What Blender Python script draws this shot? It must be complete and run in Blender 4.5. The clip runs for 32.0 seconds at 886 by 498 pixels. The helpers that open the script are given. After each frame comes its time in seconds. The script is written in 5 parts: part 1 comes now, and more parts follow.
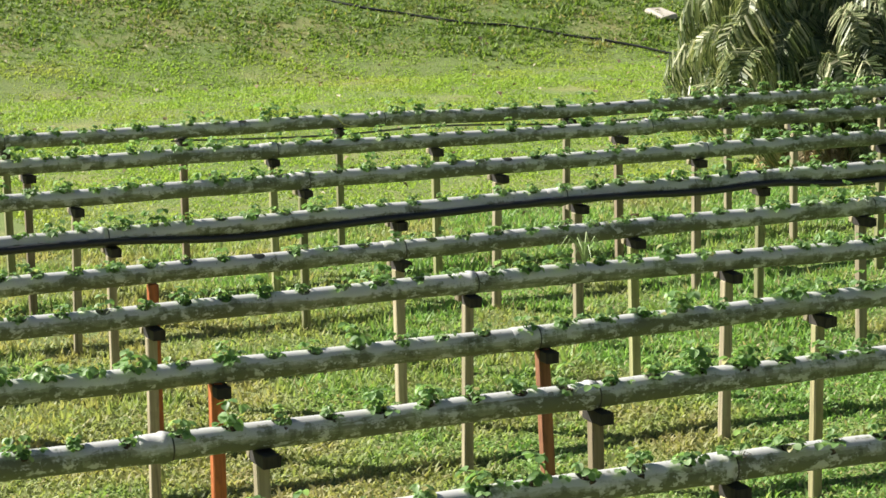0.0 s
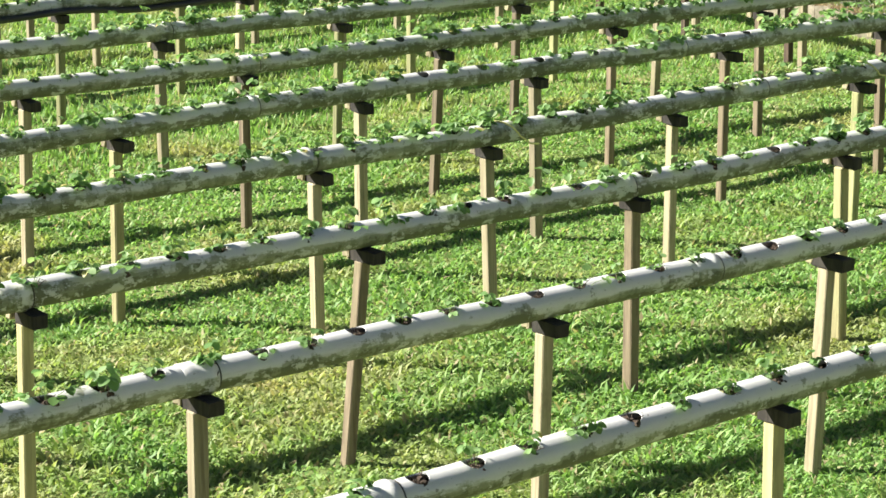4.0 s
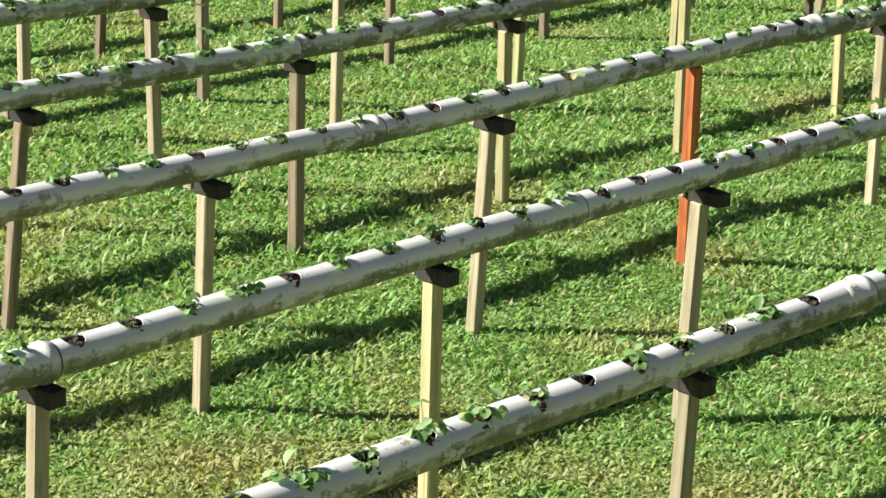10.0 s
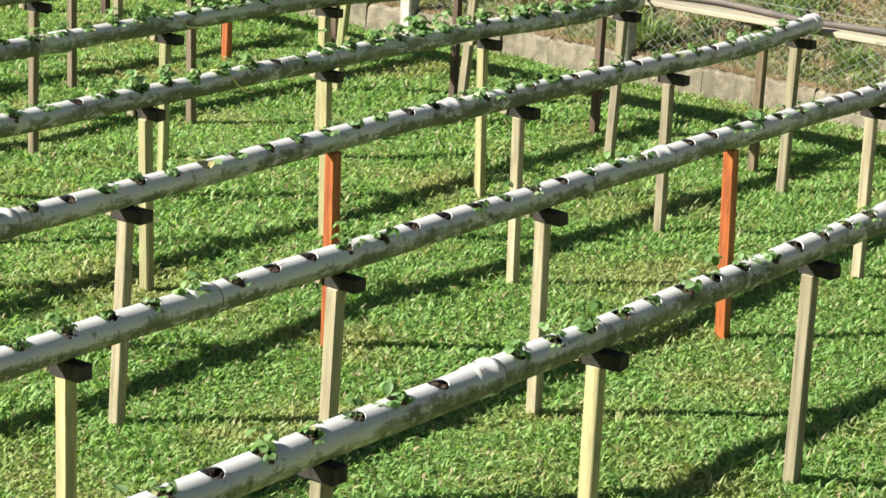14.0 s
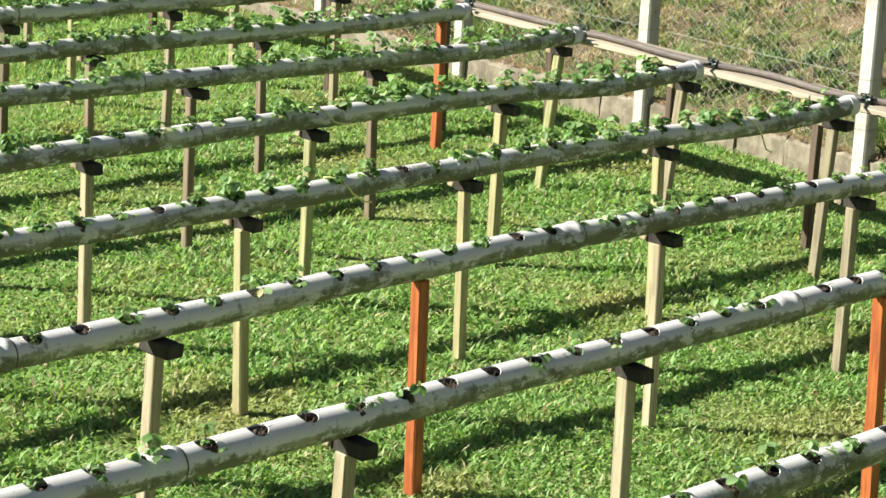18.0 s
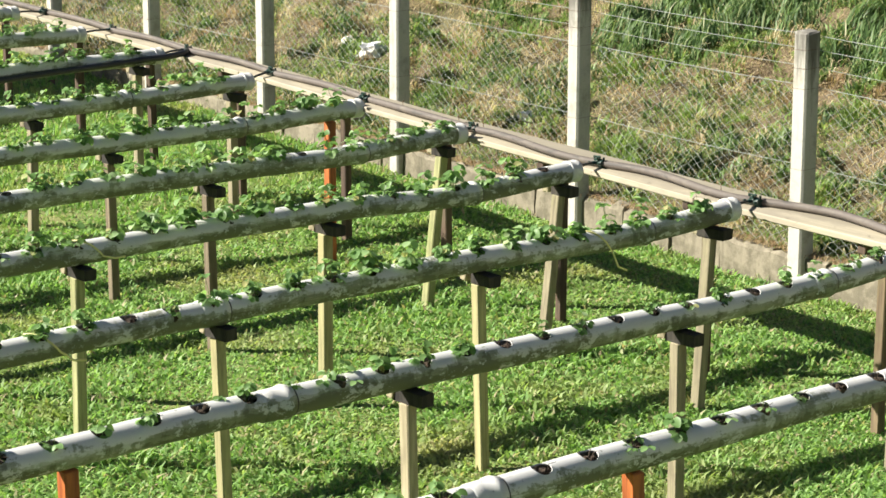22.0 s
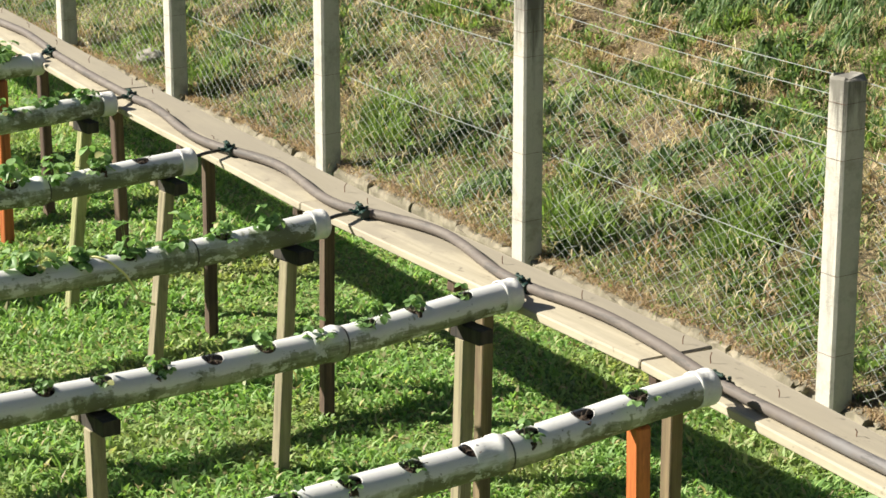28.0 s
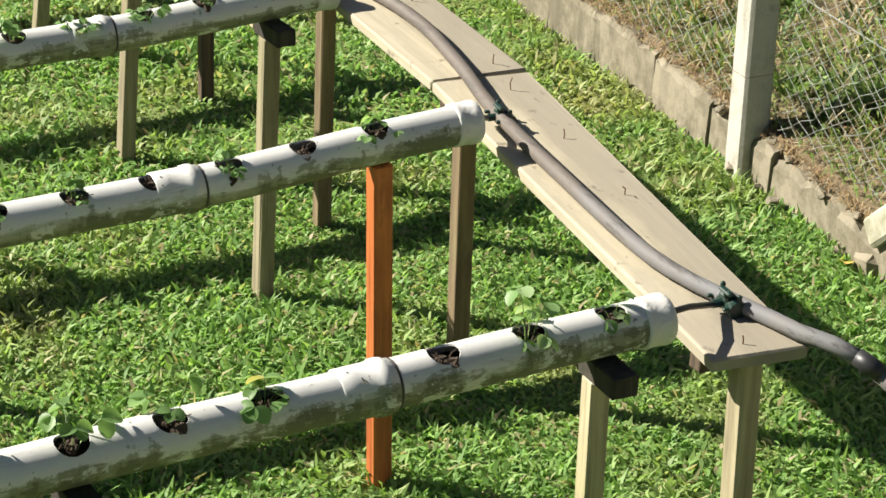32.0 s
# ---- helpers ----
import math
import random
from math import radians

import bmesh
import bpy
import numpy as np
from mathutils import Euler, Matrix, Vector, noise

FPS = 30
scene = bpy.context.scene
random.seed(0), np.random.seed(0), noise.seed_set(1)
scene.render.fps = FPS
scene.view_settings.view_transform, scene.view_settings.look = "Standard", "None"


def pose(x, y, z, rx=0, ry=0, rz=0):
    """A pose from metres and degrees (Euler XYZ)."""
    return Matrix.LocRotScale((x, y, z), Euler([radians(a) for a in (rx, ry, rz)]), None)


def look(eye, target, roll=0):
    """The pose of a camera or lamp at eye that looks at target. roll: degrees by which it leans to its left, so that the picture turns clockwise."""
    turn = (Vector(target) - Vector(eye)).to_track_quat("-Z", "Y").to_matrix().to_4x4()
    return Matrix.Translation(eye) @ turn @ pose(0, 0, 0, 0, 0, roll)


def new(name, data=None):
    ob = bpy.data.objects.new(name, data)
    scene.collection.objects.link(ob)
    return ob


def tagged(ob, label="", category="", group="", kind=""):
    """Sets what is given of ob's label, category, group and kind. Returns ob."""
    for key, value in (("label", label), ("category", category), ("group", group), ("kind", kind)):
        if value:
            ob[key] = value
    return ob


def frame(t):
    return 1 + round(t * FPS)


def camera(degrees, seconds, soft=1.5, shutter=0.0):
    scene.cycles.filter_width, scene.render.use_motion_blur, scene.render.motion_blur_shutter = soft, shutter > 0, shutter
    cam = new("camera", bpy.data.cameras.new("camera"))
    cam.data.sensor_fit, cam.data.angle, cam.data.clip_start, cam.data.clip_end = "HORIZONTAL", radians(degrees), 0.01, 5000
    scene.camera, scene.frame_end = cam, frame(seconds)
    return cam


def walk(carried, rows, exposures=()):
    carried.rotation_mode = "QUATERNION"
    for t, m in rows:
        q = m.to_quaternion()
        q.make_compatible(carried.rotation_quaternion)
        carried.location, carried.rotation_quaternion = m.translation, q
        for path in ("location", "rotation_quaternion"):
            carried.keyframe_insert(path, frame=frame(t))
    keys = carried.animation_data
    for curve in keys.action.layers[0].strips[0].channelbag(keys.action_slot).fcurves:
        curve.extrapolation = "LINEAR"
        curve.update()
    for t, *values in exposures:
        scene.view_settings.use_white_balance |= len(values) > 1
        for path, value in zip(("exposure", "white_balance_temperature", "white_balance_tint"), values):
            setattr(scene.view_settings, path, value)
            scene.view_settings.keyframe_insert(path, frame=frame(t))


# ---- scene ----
cam = camera(20.8, 32.0, soft=1.6)
PATH = [
    (0, (-13.369, -3.885, 3.346), (-12.624, -2.061, 3.004), -1.5),
    (0.5, (-13.33, -3.889, 3.343), (-12.526, -2.098, 2.96), -1.7),
    (1, (-13.284, -3.898, 3.331), (-12.439, -2.135, 2.91), -2.0),
    (1.5, (-13.238, -3.935, 3.324), (-12.354, -2.199, 2.869), -2.2),
    (2, (-13.238, -3.954, 3.329), (-12.283, -2.263, 2.848), -2.1),
    (2.5, (-13.266, -3.961, 3.34), (-12.222, -2.328, 2.846), -1.7),
    (3, (-13.288, -3.96, 3.345), (-12.167, -2.379, 2.849), -0.9),
    (3.5, (-13.293, -3.968, 3.342), (-12.12, -2.423, 2.852), -0.4),
    (5.5, (-13.281, -3.995, 3.328), (-12.006, -2.541, 2.816), 0.4),
    (6, (-13.274, -3.989, 3.327), (-11.974, -2.563, 2.8), 0.7),
    (6.5, (-13.271, -3.998, 3.326), (-11.945, -2.603, 2.783), 1.0),
    (7, (-13.266, -4.006, 3.332), (-11.919, -2.636, 2.777), 1.2),
    (7.5, (-13.264, -4.008, 3.328), (-11.898, -2.658, 2.769), 1.4),
    (8, (-13.259, -4.017, 3.334), (-11.877, -2.685, 2.772), 1.5),
    (8.5, (-13.256, -4.017, 3.329), (-11.863, -2.695, 2.769), 1.7),
    (9, (-13.261, -4.02, 3.328), (-11.864, -2.705, 2.764), 1.7),
    (9.5, (-13.26, -4.022, 3.33), (-11.863, -2.711, 2.757), 1.7),
    (10, (-13.245, -4.012, 3.315), (-11.859, -2.696, 2.725), 2.0),
    (10.5, (-13.269, -4.016, 3.335), (-11.889, -2.705, 2.72), 2.1),
    (11, (-13.268, -4.049, 3.337), (-11.841, -2.784, 2.735), 2.3),
    (11.5, (-13.248, -4.08, 3.35), (-11.741, -2.894, 2.782), 2.3),
    (12, (-13.226, -4.082, 3.359), (-11.658, -2.962, 2.823), 2.7),
    (12.5, (-13.219, -4.089, 3.357), (-11.623, -2.999, 2.84), 2.9),
    (13, (-13.215, -4.091, 3.351), (-11.616, -3.002, 2.843), 2.9),
    (13.5, (-13.236, -4.098, 3.365), (-11.644, -3.001, 2.854), 2.8),
    (14, (-13.175, -4.119, 3.366), (-11.602, -2.997, 2.848), 2.7),
    (14.5, (-13.029, -4.183, 3.372), (-11.524, -2.973, 2.851), 3.0),
    (15, (-12.892, -4.212, 3.386), (-11.463, -2.909, 2.873), 2.6),
    (15.5, (-12.753, -4.243, 3.403), (-11.338, -2.916, 2.916), 2.3),
    (17.5, (-11.758, -4.265, 3.46), (-10.382, -2.908, 2.944), 3.2),
    (18, (-11.45, -4.24, 3.465), (-10.075, -2.873, 2.975), 3.1),
    (18.5, (-11.181, -4.258, 3.476), (-9.826, -2.861, 3.016), 2.2),
    (19, (-10.871, -4.308, 3.488), (-9.557, -2.863, 3.054), 1.6),
    (19.5, (-10.603, -4.32, 3.488), (-9.274, -2.889, 3.057), 1.2),
    (20, (-10.235, -4.255, 3.469), (-8.872, -2.861, 3.026), 0.9),
    (20.5, (-9.89, -4.294, 3.473), (-8.545, -2.883, 3.025), 0.8),
    (21, (-9.541, -4.307, 3.488), (-8.234, -2.856, 3.054), 0.8),
    (21.5, (-9.184, -4.241, 3.482), (-7.874, -2.792, 3.05), 0.3),
    (22, (-8.887, -4.226, 3.486), (-7.619, -2.745, 3.038), 0.1),
    (22.5, (-8.525, -4.234, 3.48), (-7.289, -2.724, 3.04), 0.7),
    (23, (-8.2, -4.189, 3.446), (-6.952, -2.691, 3.003), 0.6),
    (23.5, (-7.894, -4.182, 3.492), (-6.636, -2.689, 3.056), 0.1),
    (24, (-7.526, -4.202, 3.483), (-6.28, -2.696, 3.059), 0.4),
    (24.5, (-7.225, -4.22, 3.467), (-5.962, -2.732, 3.03), 0.4),
    (25, (-6.869, -4.117, 3.448), (-5.572, -2.663, 2.994), 0.5),
    (25.5, (-6.597, -4.103, 3.443), (-5.33, -2.632, 2.965), 0.9),
    (27.5, (-5.436, -4.059, 3.531), (-4.3, -2.499, 3.007), 0.0),
    (28, (-5.166, -4.081, 3.525), (-4.049, -2.515, 2.979), 0.0),
    (28.5, (-4.931, -4.028, 3.524), (-3.759, -2.508, 2.964), 0.4),
    (29, (-4.729, -4.016, 3.523), (-3.536, -2.526, 2.926), 0.4),
    (29.5, (-4.493, -4.049, 3.518), (-3.338, -2.541, 2.892), 1.2),
    (30, (-4.261, -4.075, 3.517), (-3.199, -2.503, 2.886), 1.2),
    (30.5, (-4.044, -4.057, 3.491), (-3.005, -2.48, 2.834), 1.5),
    (31, (-3.842, -4.042, 3.494), (-2.817, -2.479, 2.781), 1.7),
    (31.5, (-3.611, -4.029, 3.468), (-2.661, -2.456, 2.678), 2.0),
    (32, (-3.345, -4.009, 3.465), (-2.464, -2.421, 2.627), 1.7),
]
walk(cam, [(t, look(eye, target, roll)) for t, eye, target, roll in PATH], exposures=[(t, stops, kelvin, 10) for t, stops, kelvin in ((0.0, 1.22, 6230), (0.8, 1.44, 6230), (2.0, 1.69, 6220), (4.0, 1.62, 6210), (9.0, 1.40, 6200), (13.0, 1.31, 6220), (18.0, 1.41, 6270), (24.0, 1.35, 6330), (32.0, 1.28, 6430))])

# ---------------------------------------------------------------- light
SUN_FROM = Vector((-1.02, 1.03, 1.0)).normalized()
world = bpy.data.worlds.new("sky")
scene.world = world
world.use_nodes = True
wn = world.node_tree.nodes
sky = wn.new("ShaderNodeTexSky")
sky.sky_type = "NISHITA"
sky.sun_disc = False
sky.sun_elevation = math.asin(SUN_FROM.z)
sky.sun_rotation = math.atan2(SUN_FROM.x, SUN_FROM.y)
wn["Background"].inputs["Strength"].default_value = 0.025
world.node_tree.links.new(sky.outputs["Color"], wn["Background"].inputs["Color"])
sun = new("sun", bpy.data.lights.new("sun", "SUN"))
sun.data.energy = 5.0
sun.data.angle = radians(0.53)
sun.data.color = (1.0, 0.93, 0.80)
sun.matrix_world = look((0, 0, 30), Vector((0, 0, 30)) - SUN_FROM)


# ---------------------------------------------------------------- materials
def material(name, rough=0.7, metal=0.0):
    m = bpy.data.materials.new(name)
    m.use_nodes = True
    b = m.node_tree.nodes["Principled BSDF"]
    b.inputs["Roughness"].default_value = rough
    b.inputs["Metallic"].default_value = metal
    return m, m.node_tree, b


def node(nt, kind, **values):
    n = nt.nodes.new(kind)
    for key, v in values.items():
        n.inputs[key.replace("_", " ")].default_value = v
    return n


def noise_tex(nt, coord, scale, detail=4.0, rough=0.55, stretch=(1, 1, 1)):
    mp = node(nt, "ShaderNodeMapping", Scale=stretch)
    nt.links.new(coord, mp.inputs["Vector"])
    n = node(nt, "ShaderNodeTexNoise", Scale=scale, Detail=detail, Roughness=rough)
    nt.links.new(mp.outputs["Vector"], n.inputs["Vector"])
    return n.outputs["Fac"]


def ramp(nt, fac, stops):
    r = nt.nodes.new("ShaderNodeValToRGB")
    e = r.color_ramp.elements
    e[0].position, e[0].color = stops[0][0], (*stops[0][1], 1)
    e[1].position, e[1].color = stops[-1][0], (*stops[-1][1], 1)
    for p, c in stops[1:-1]:
        e.new(p).color = (*c, 1)
    nt.links.new(fac, r.inputs["Fac"])
    return r.outputs["Color"]


def grey(a):
    return (a, a, a)


def mix(nt, fac, a, b, blend="MIX"):
    n = nt.nodes.new("ShaderNodeMix")
    n.data_type, n.blend_type = "RGBA", blend
    for sock, v in ((n.inputs[0], fac), (n.inputs[6], a), (n.inputs[7], b)):
        if hasattr(v, "links"):
            nt.links.new(v, sock)
        elif isinstance(v, (int, float)):
            sock.default_value = v
        else:
            sock.default_value = (*v, 1)
    return n.outputs[2]


def math_node(nt, op, a, b=0.0):
    n = nt.nodes.new("ShaderNodeMath")
    n.operation = op
    for sock, v in zip(n.inputs, (a, b)):
        if hasattr(v, "links"):
            nt.links.new(v, sock)
        else:
            sock.default_value = v
    return n.outputs[0]


def bump(nt, b, height, strength=0.3, distance=0.01):
    n = node(nt, "ShaderNodeBump", Strength=strength, Distance=distance)
    nt.links.new(height, n.inputs["Height"])
    nt.links.new(n.outputs["Normal"], b.inputs["Normal"])


def object_coord(nt):
    return nt.nodes.new("ShaderNodeTexCoord").outputs["Object"]


def world_coord(nt):
    return nt.nodes.new("ShaderNodeNewGeometry").outputs["Position"]


def object_random(nt):
    return nt.nodes.new("ShaderNodeObjectInfo").outputs["Random"]


def island_random(nt):
    return nt.nodes.new("ShaderNodeNewGeometry").outputs["Random Per Island"]


def shifted(nt, coord):
    """Object coordinates moved by a random step for each object, so that repeats differ."""
    r = object_random(nt)
    c = nt.nodes.new("ShaderNodeCombineXYZ")
    for k, f in enumerate((37.0, 91.0, 53.0)):
        nt.links.new(math_node(nt, "MULTIPLY", r, f), c.inputs[k])
    a = nt.nodes.new("ShaderNodeVectorMath")
    nt.links.new(coord, a.inputs[0])
    nt.links.new(c.outputs[0], a.inputs[1])
    return a.outputs[0]


def make_pvc():
    m, nt, b = material("weathered_pvc", 0.42)
    co = world_coord(nt)
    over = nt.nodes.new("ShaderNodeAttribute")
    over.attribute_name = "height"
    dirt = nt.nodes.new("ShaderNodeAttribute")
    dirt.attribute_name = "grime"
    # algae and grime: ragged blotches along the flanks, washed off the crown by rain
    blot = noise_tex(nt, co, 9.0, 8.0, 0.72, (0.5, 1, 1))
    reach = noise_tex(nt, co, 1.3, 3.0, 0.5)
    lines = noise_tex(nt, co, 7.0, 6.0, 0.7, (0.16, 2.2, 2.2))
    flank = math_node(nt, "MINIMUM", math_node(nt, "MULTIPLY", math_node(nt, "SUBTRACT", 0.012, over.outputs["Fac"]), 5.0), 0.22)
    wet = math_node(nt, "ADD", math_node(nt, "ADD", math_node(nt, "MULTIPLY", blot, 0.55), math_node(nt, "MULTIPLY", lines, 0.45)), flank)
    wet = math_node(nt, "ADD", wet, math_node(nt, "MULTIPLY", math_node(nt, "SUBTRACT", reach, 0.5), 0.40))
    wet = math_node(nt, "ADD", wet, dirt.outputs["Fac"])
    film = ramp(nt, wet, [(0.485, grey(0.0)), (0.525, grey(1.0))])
    fine = noise_tex(nt, co, 70.0, 5.0, 0.7)
    white = mix(nt, fine, (0.645, 0.645, 0.625), (0.55, 0.552, 0.535))
    streak = noise_tex(nt, co, 6.0, 6.0, 0.75, (0.22, 3, 3))
    white = mix(nt, ramp(nt, streak, [(0.55, grey(0.0)), (0.66, grey(0.55))]), white, (0.40, 0.39, 0.34))
    # the film's olive also carries the tone of the shaded flanks
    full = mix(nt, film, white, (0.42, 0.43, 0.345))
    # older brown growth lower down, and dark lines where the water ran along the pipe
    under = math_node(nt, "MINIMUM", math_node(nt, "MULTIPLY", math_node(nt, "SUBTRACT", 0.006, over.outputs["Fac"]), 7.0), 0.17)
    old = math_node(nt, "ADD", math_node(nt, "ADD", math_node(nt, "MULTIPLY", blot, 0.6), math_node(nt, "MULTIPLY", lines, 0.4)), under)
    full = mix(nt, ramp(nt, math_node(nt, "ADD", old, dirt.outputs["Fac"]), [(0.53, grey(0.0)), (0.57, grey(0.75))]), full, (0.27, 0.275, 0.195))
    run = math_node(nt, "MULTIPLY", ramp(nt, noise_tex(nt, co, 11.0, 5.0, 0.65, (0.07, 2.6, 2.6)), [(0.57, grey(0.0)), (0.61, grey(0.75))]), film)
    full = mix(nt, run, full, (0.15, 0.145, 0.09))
    # crisp dark mottles, a few centimetres across
    mottle = noise_tex(nt, co, 10.0, 8.0, 0.72, (0.40, 1, 1))
    drips = noise_tex(nt, co, 26.0, 5.0, 0.65, (1, 0.22, 0.22))
    dark = math_node(nt, "ADD", math_node(nt, "MULTIPLY", wet, 0.62), math_node(nt, "MULTIPLY", mottle, 0.85))
    dark = math_node(nt, "ADD", dark, math_node(nt, "MULTIPLY", math_node(nt, "SUBTRACT", drips, 0.5), 0.40))
    full = mix(nt, ramp(nt, dark, [(0.735, grey(0.0)), (0.76, grey(0.8))]), full, (0.205, 0.22, 0.14))
    full = mix(nt, ramp(nt, dark, [(0.81, grey(0.0)), (0.835, grey(0.75))]), full, (0.105, 0.112, 0.062))
    bare = ramp(nt, noise_tex(nt, co, 17.0, 7.0, 0.75, (0.7, 1, 1)), [(0.55, grey(0.0)), (0.575, grey(0.85))])
    full = mix(nt, bare, full, (0.58, 0.585, 0.555))
    spots = ramp(nt, noise_tex(nt, co, 42.0, 3.0, 0.6), [(0.68, grey(0.0)), (0.71, grey(0.7))])
    full = mix(nt, spots, full, (0.10, 0.095, 0.07))
    nt.links.new(full, b.inputs["Base Color"])
    nt.links.new(ramp(nt, film, [(0.0, grey(0.40)), (1.0, grey(0.8))]), b.inputs["Roughness"])
    bump(nt, b, fine, 0.15, 0.003)
    return m


def make_wood(name, light, dark, moss, rough=0.8, spread=0.6):
    m, nt, b = material(name, rough)
    co = shifted(nt, object_coord(nt))
    grain = noise_tex(nt, co, 30.0, 6.0, 0.6, (1, 1, 0.06))
    blotch = noise_tex(nt, co, 5.0, 4.0, 0.6)
    c = mix(nt, ramp(nt, grain, [(0.35, grey(0.0)), (0.68, grey(1.0))]), dark, light)
    c = mix(nt, ramp(nt, blotch, [(0.5, grey(0.0)), (0.72, grey(0.75))]), c, moss)
    streak = noise_tex(nt, co, 55.0, 5.0, 0.7, (1, 1, 0.035))
    c = mix(nt, ramp(nt, streak, [(0.52, grey(0.0)), (0.66, grey(0.7))]), c, tuple(0.55 * q for q in dark))
    worn = noise_tex(nt, co, 14.0, 5.0, 0.7, (1, 1, 0.3))
    c = mix(nt, ramp(nt, worn, [(0.56, grey(0.0)), (0.66, grey(0.55))]), c, tuple(0.8 * q for q in dark))
    v = math_node(nt, "ADD", math_node(nt, "MULTIPLY", object_random(nt), spread), 1.0 - spread * 0.6)
    c = mix(nt, 1.0, c, v, "MULTIPLY")
    nt.links.new(c, b.inputs["Base Color"])
    bump(nt, b, grain, 0.5, 0.004)
    return m


def make_plank_wood():
    m, nt, b = material("weathered_plank", 0.8)
    co = shifted(nt, object_coord(nt))
    grain = noise_tex(nt, co, 34.0, 6.0, 0.62, (1, 0.05, 1))
    blotch = noise_tex(nt, co, 3.0, 5.0, 0.65, (1, 0.5, 1))
    c = mix(nt, ramp(nt, grain, [(0.33, grey(0.0)), (0.7, grey(1.0))]), (0.335, 0.297, 0.213), (0.435, 0.388, 0.285))
    c = mix(nt, ramp(nt, blotch, [(0.47, grey(0.0)), (0.60, grey(0.8))]), c, (0.29, 0.255, 0.195))
    # dirt washed along the hose over the far side of the boards
    sp = nt.nodes.new("ShaderNodeSeparateXYZ")
    nt.links.new(object_coord(nt), sp.inputs[0])
    side = math_node(nt, "ADD", sp.outputs["X"], math_node(nt, "MULTIPLY", math_node(nt, "SUBTRACT", blotch, 0.5), 0.22))
    c = mix(nt, ramp(nt, side, [(0.10, grey(0.0)), (0.15, grey(0.75))]), c, (0.235, 0.208, 0.158))
    spots = noise_tex(nt, co, 19.0, 5.0, 0.7, (1, 0.6, 1))
    c = mix(nt, ramp(nt, spots, [(0.62, grey(0.0)), (0.68, grey(0.7))]), c, (0.13, 0.11, 0.085))
    nt.links.new(c, b.inputs["Base Color"])
    bump(nt, b, grain, 0.5, 0.004)
    return m


def make_concrete(name, base, stain, rough=0.88, edge=0.5, cap=None):
    """Concrete with stains; cap is the height above which it has weathered dark."""
    m, nt, b = material(name, rough)
    own = object_coord(nt)
    co = shifted(nt, own)
    fine = noise_tex(nt, co, 70.0, 6.0, 0.7)
    blotch = noise_tex(nt, co, 6.5, 7.0, 0.72)
    c = mix(nt, fine, tuple(v * 0.80 for v in base), tuple(min(v * 1.12, 0.85) for v in base))
    c = mix(nt, ramp(nt, blotch, [(edge, grey(0.0)), (edge + 0.13, grey(0.85))]), c, stain)
    drip = noise_tex(nt, co, 16.0, 6.0, 0.7, (1, 1, 0.10))
    c = mix(nt, ramp(nt, drip, [(0.56, grey(0.0)), (0.70, grey(0.5))]), c, tuple(v * 0.6 for v in stain))
    if cap:
        sp = nt.nodes.new("ShaderNodeSeparateXYZ")
        nt.links.new(own, sp.inputs[0])
        high = math_node(nt, "ADD", math_node(nt, "MULTIPLY", math_node(nt, "SUBTRACT", sp.outputs["Z"], cap), 2.2), math_node(nt, "MULTIPLY", math_node(nt, "SUBTRACT", drip, 0.5), 2.2))
        c = mix(nt, ramp(nt, high, [(-0.0, grey(0.0)), (0.5, grey(0.85))]), c, tuple(v * 0.30 for v in stain))
    nt.links.new(c, b.inputs["Base Color"])
    bump(nt, b, fine, 0.5, 0.006)
    return m


def make_leaf(name, stops, trans=0.3, rough=0.5, patch=None, patch_scale=0.5, patch_stops=(0.45, 0.65), dry=False):
    m, nt, b = material(name, rough)
    c = ramp(nt, math_node(nt, "FRACT", math_node(nt, "ADD", island_random(nt), object_random(nt))), stops)
    if patch:
        p = noise_tex(nt, world_coord(nt), patch_scale, 4.0, 0.6)
        if dry:
            # the lawn is drier away from the fence
            sp = nt.nodes.new("ShaderNodeSeparateXYZ")
            nt.links.new(world_coord(nt), sp.inputs[0])
            away = nt.nodes.new("ShaderNodeMapRange")
            away.inputs["From Min"].default_value, away.inputs["From Max"].default_value = -6.0, -9.5
            away.inputs["To Min"].default_value, away.inputs["To Max"].default_value = 0.01, 0.17
            nt.links.new(sp.outputs["X"], away.inputs["Value"])
            far = nt.nodes.new("ShaderNodeMapRange")
            far.inputs["From Min"].default_value, far.inputs["From Max"].default_value = 13.0, 18.0
            far.inputs["To Min"].default_value, far.inputs["To Max"].default_value = 0.0, 0.10
            nt.links.new(sp.outputs["Y"], far.inputs["Value"])
            p = math_node(nt, "ADD", p, math_node(nt, "ADD", away.outputs[0], far.outputs[0]))
        c = mix(nt, ramp(nt, p, [(patch_stops[0], grey(0.0)), (patch_stops[1], grey(1.0))]), c, patch)
    nt.links.new(c, b.inputs["Base Color"])
    b.inputs["Specular IOR Level"].default_value = 0.22
    t = nt.nodes.new("ShaderNodeBsdfTranslucent")
    nt.links.new(mix(nt, 1.0, c, (1.12, 1.18, 0.66), "MULTIPLY"), t.inputs["Color"])
    sh = nt.nodes.new("ShaderNodeMixShader")
    sh.inputs[0].default_value = trans
    nt.links.new(b.outputs[0], sh.inputs[1])
    nt.links.new(t.outputs[0], sh.inputs[2])
    nt.links.new(sh.outputs[0], nt.nodes["Material Output"].inputs["Surface"])
    return m


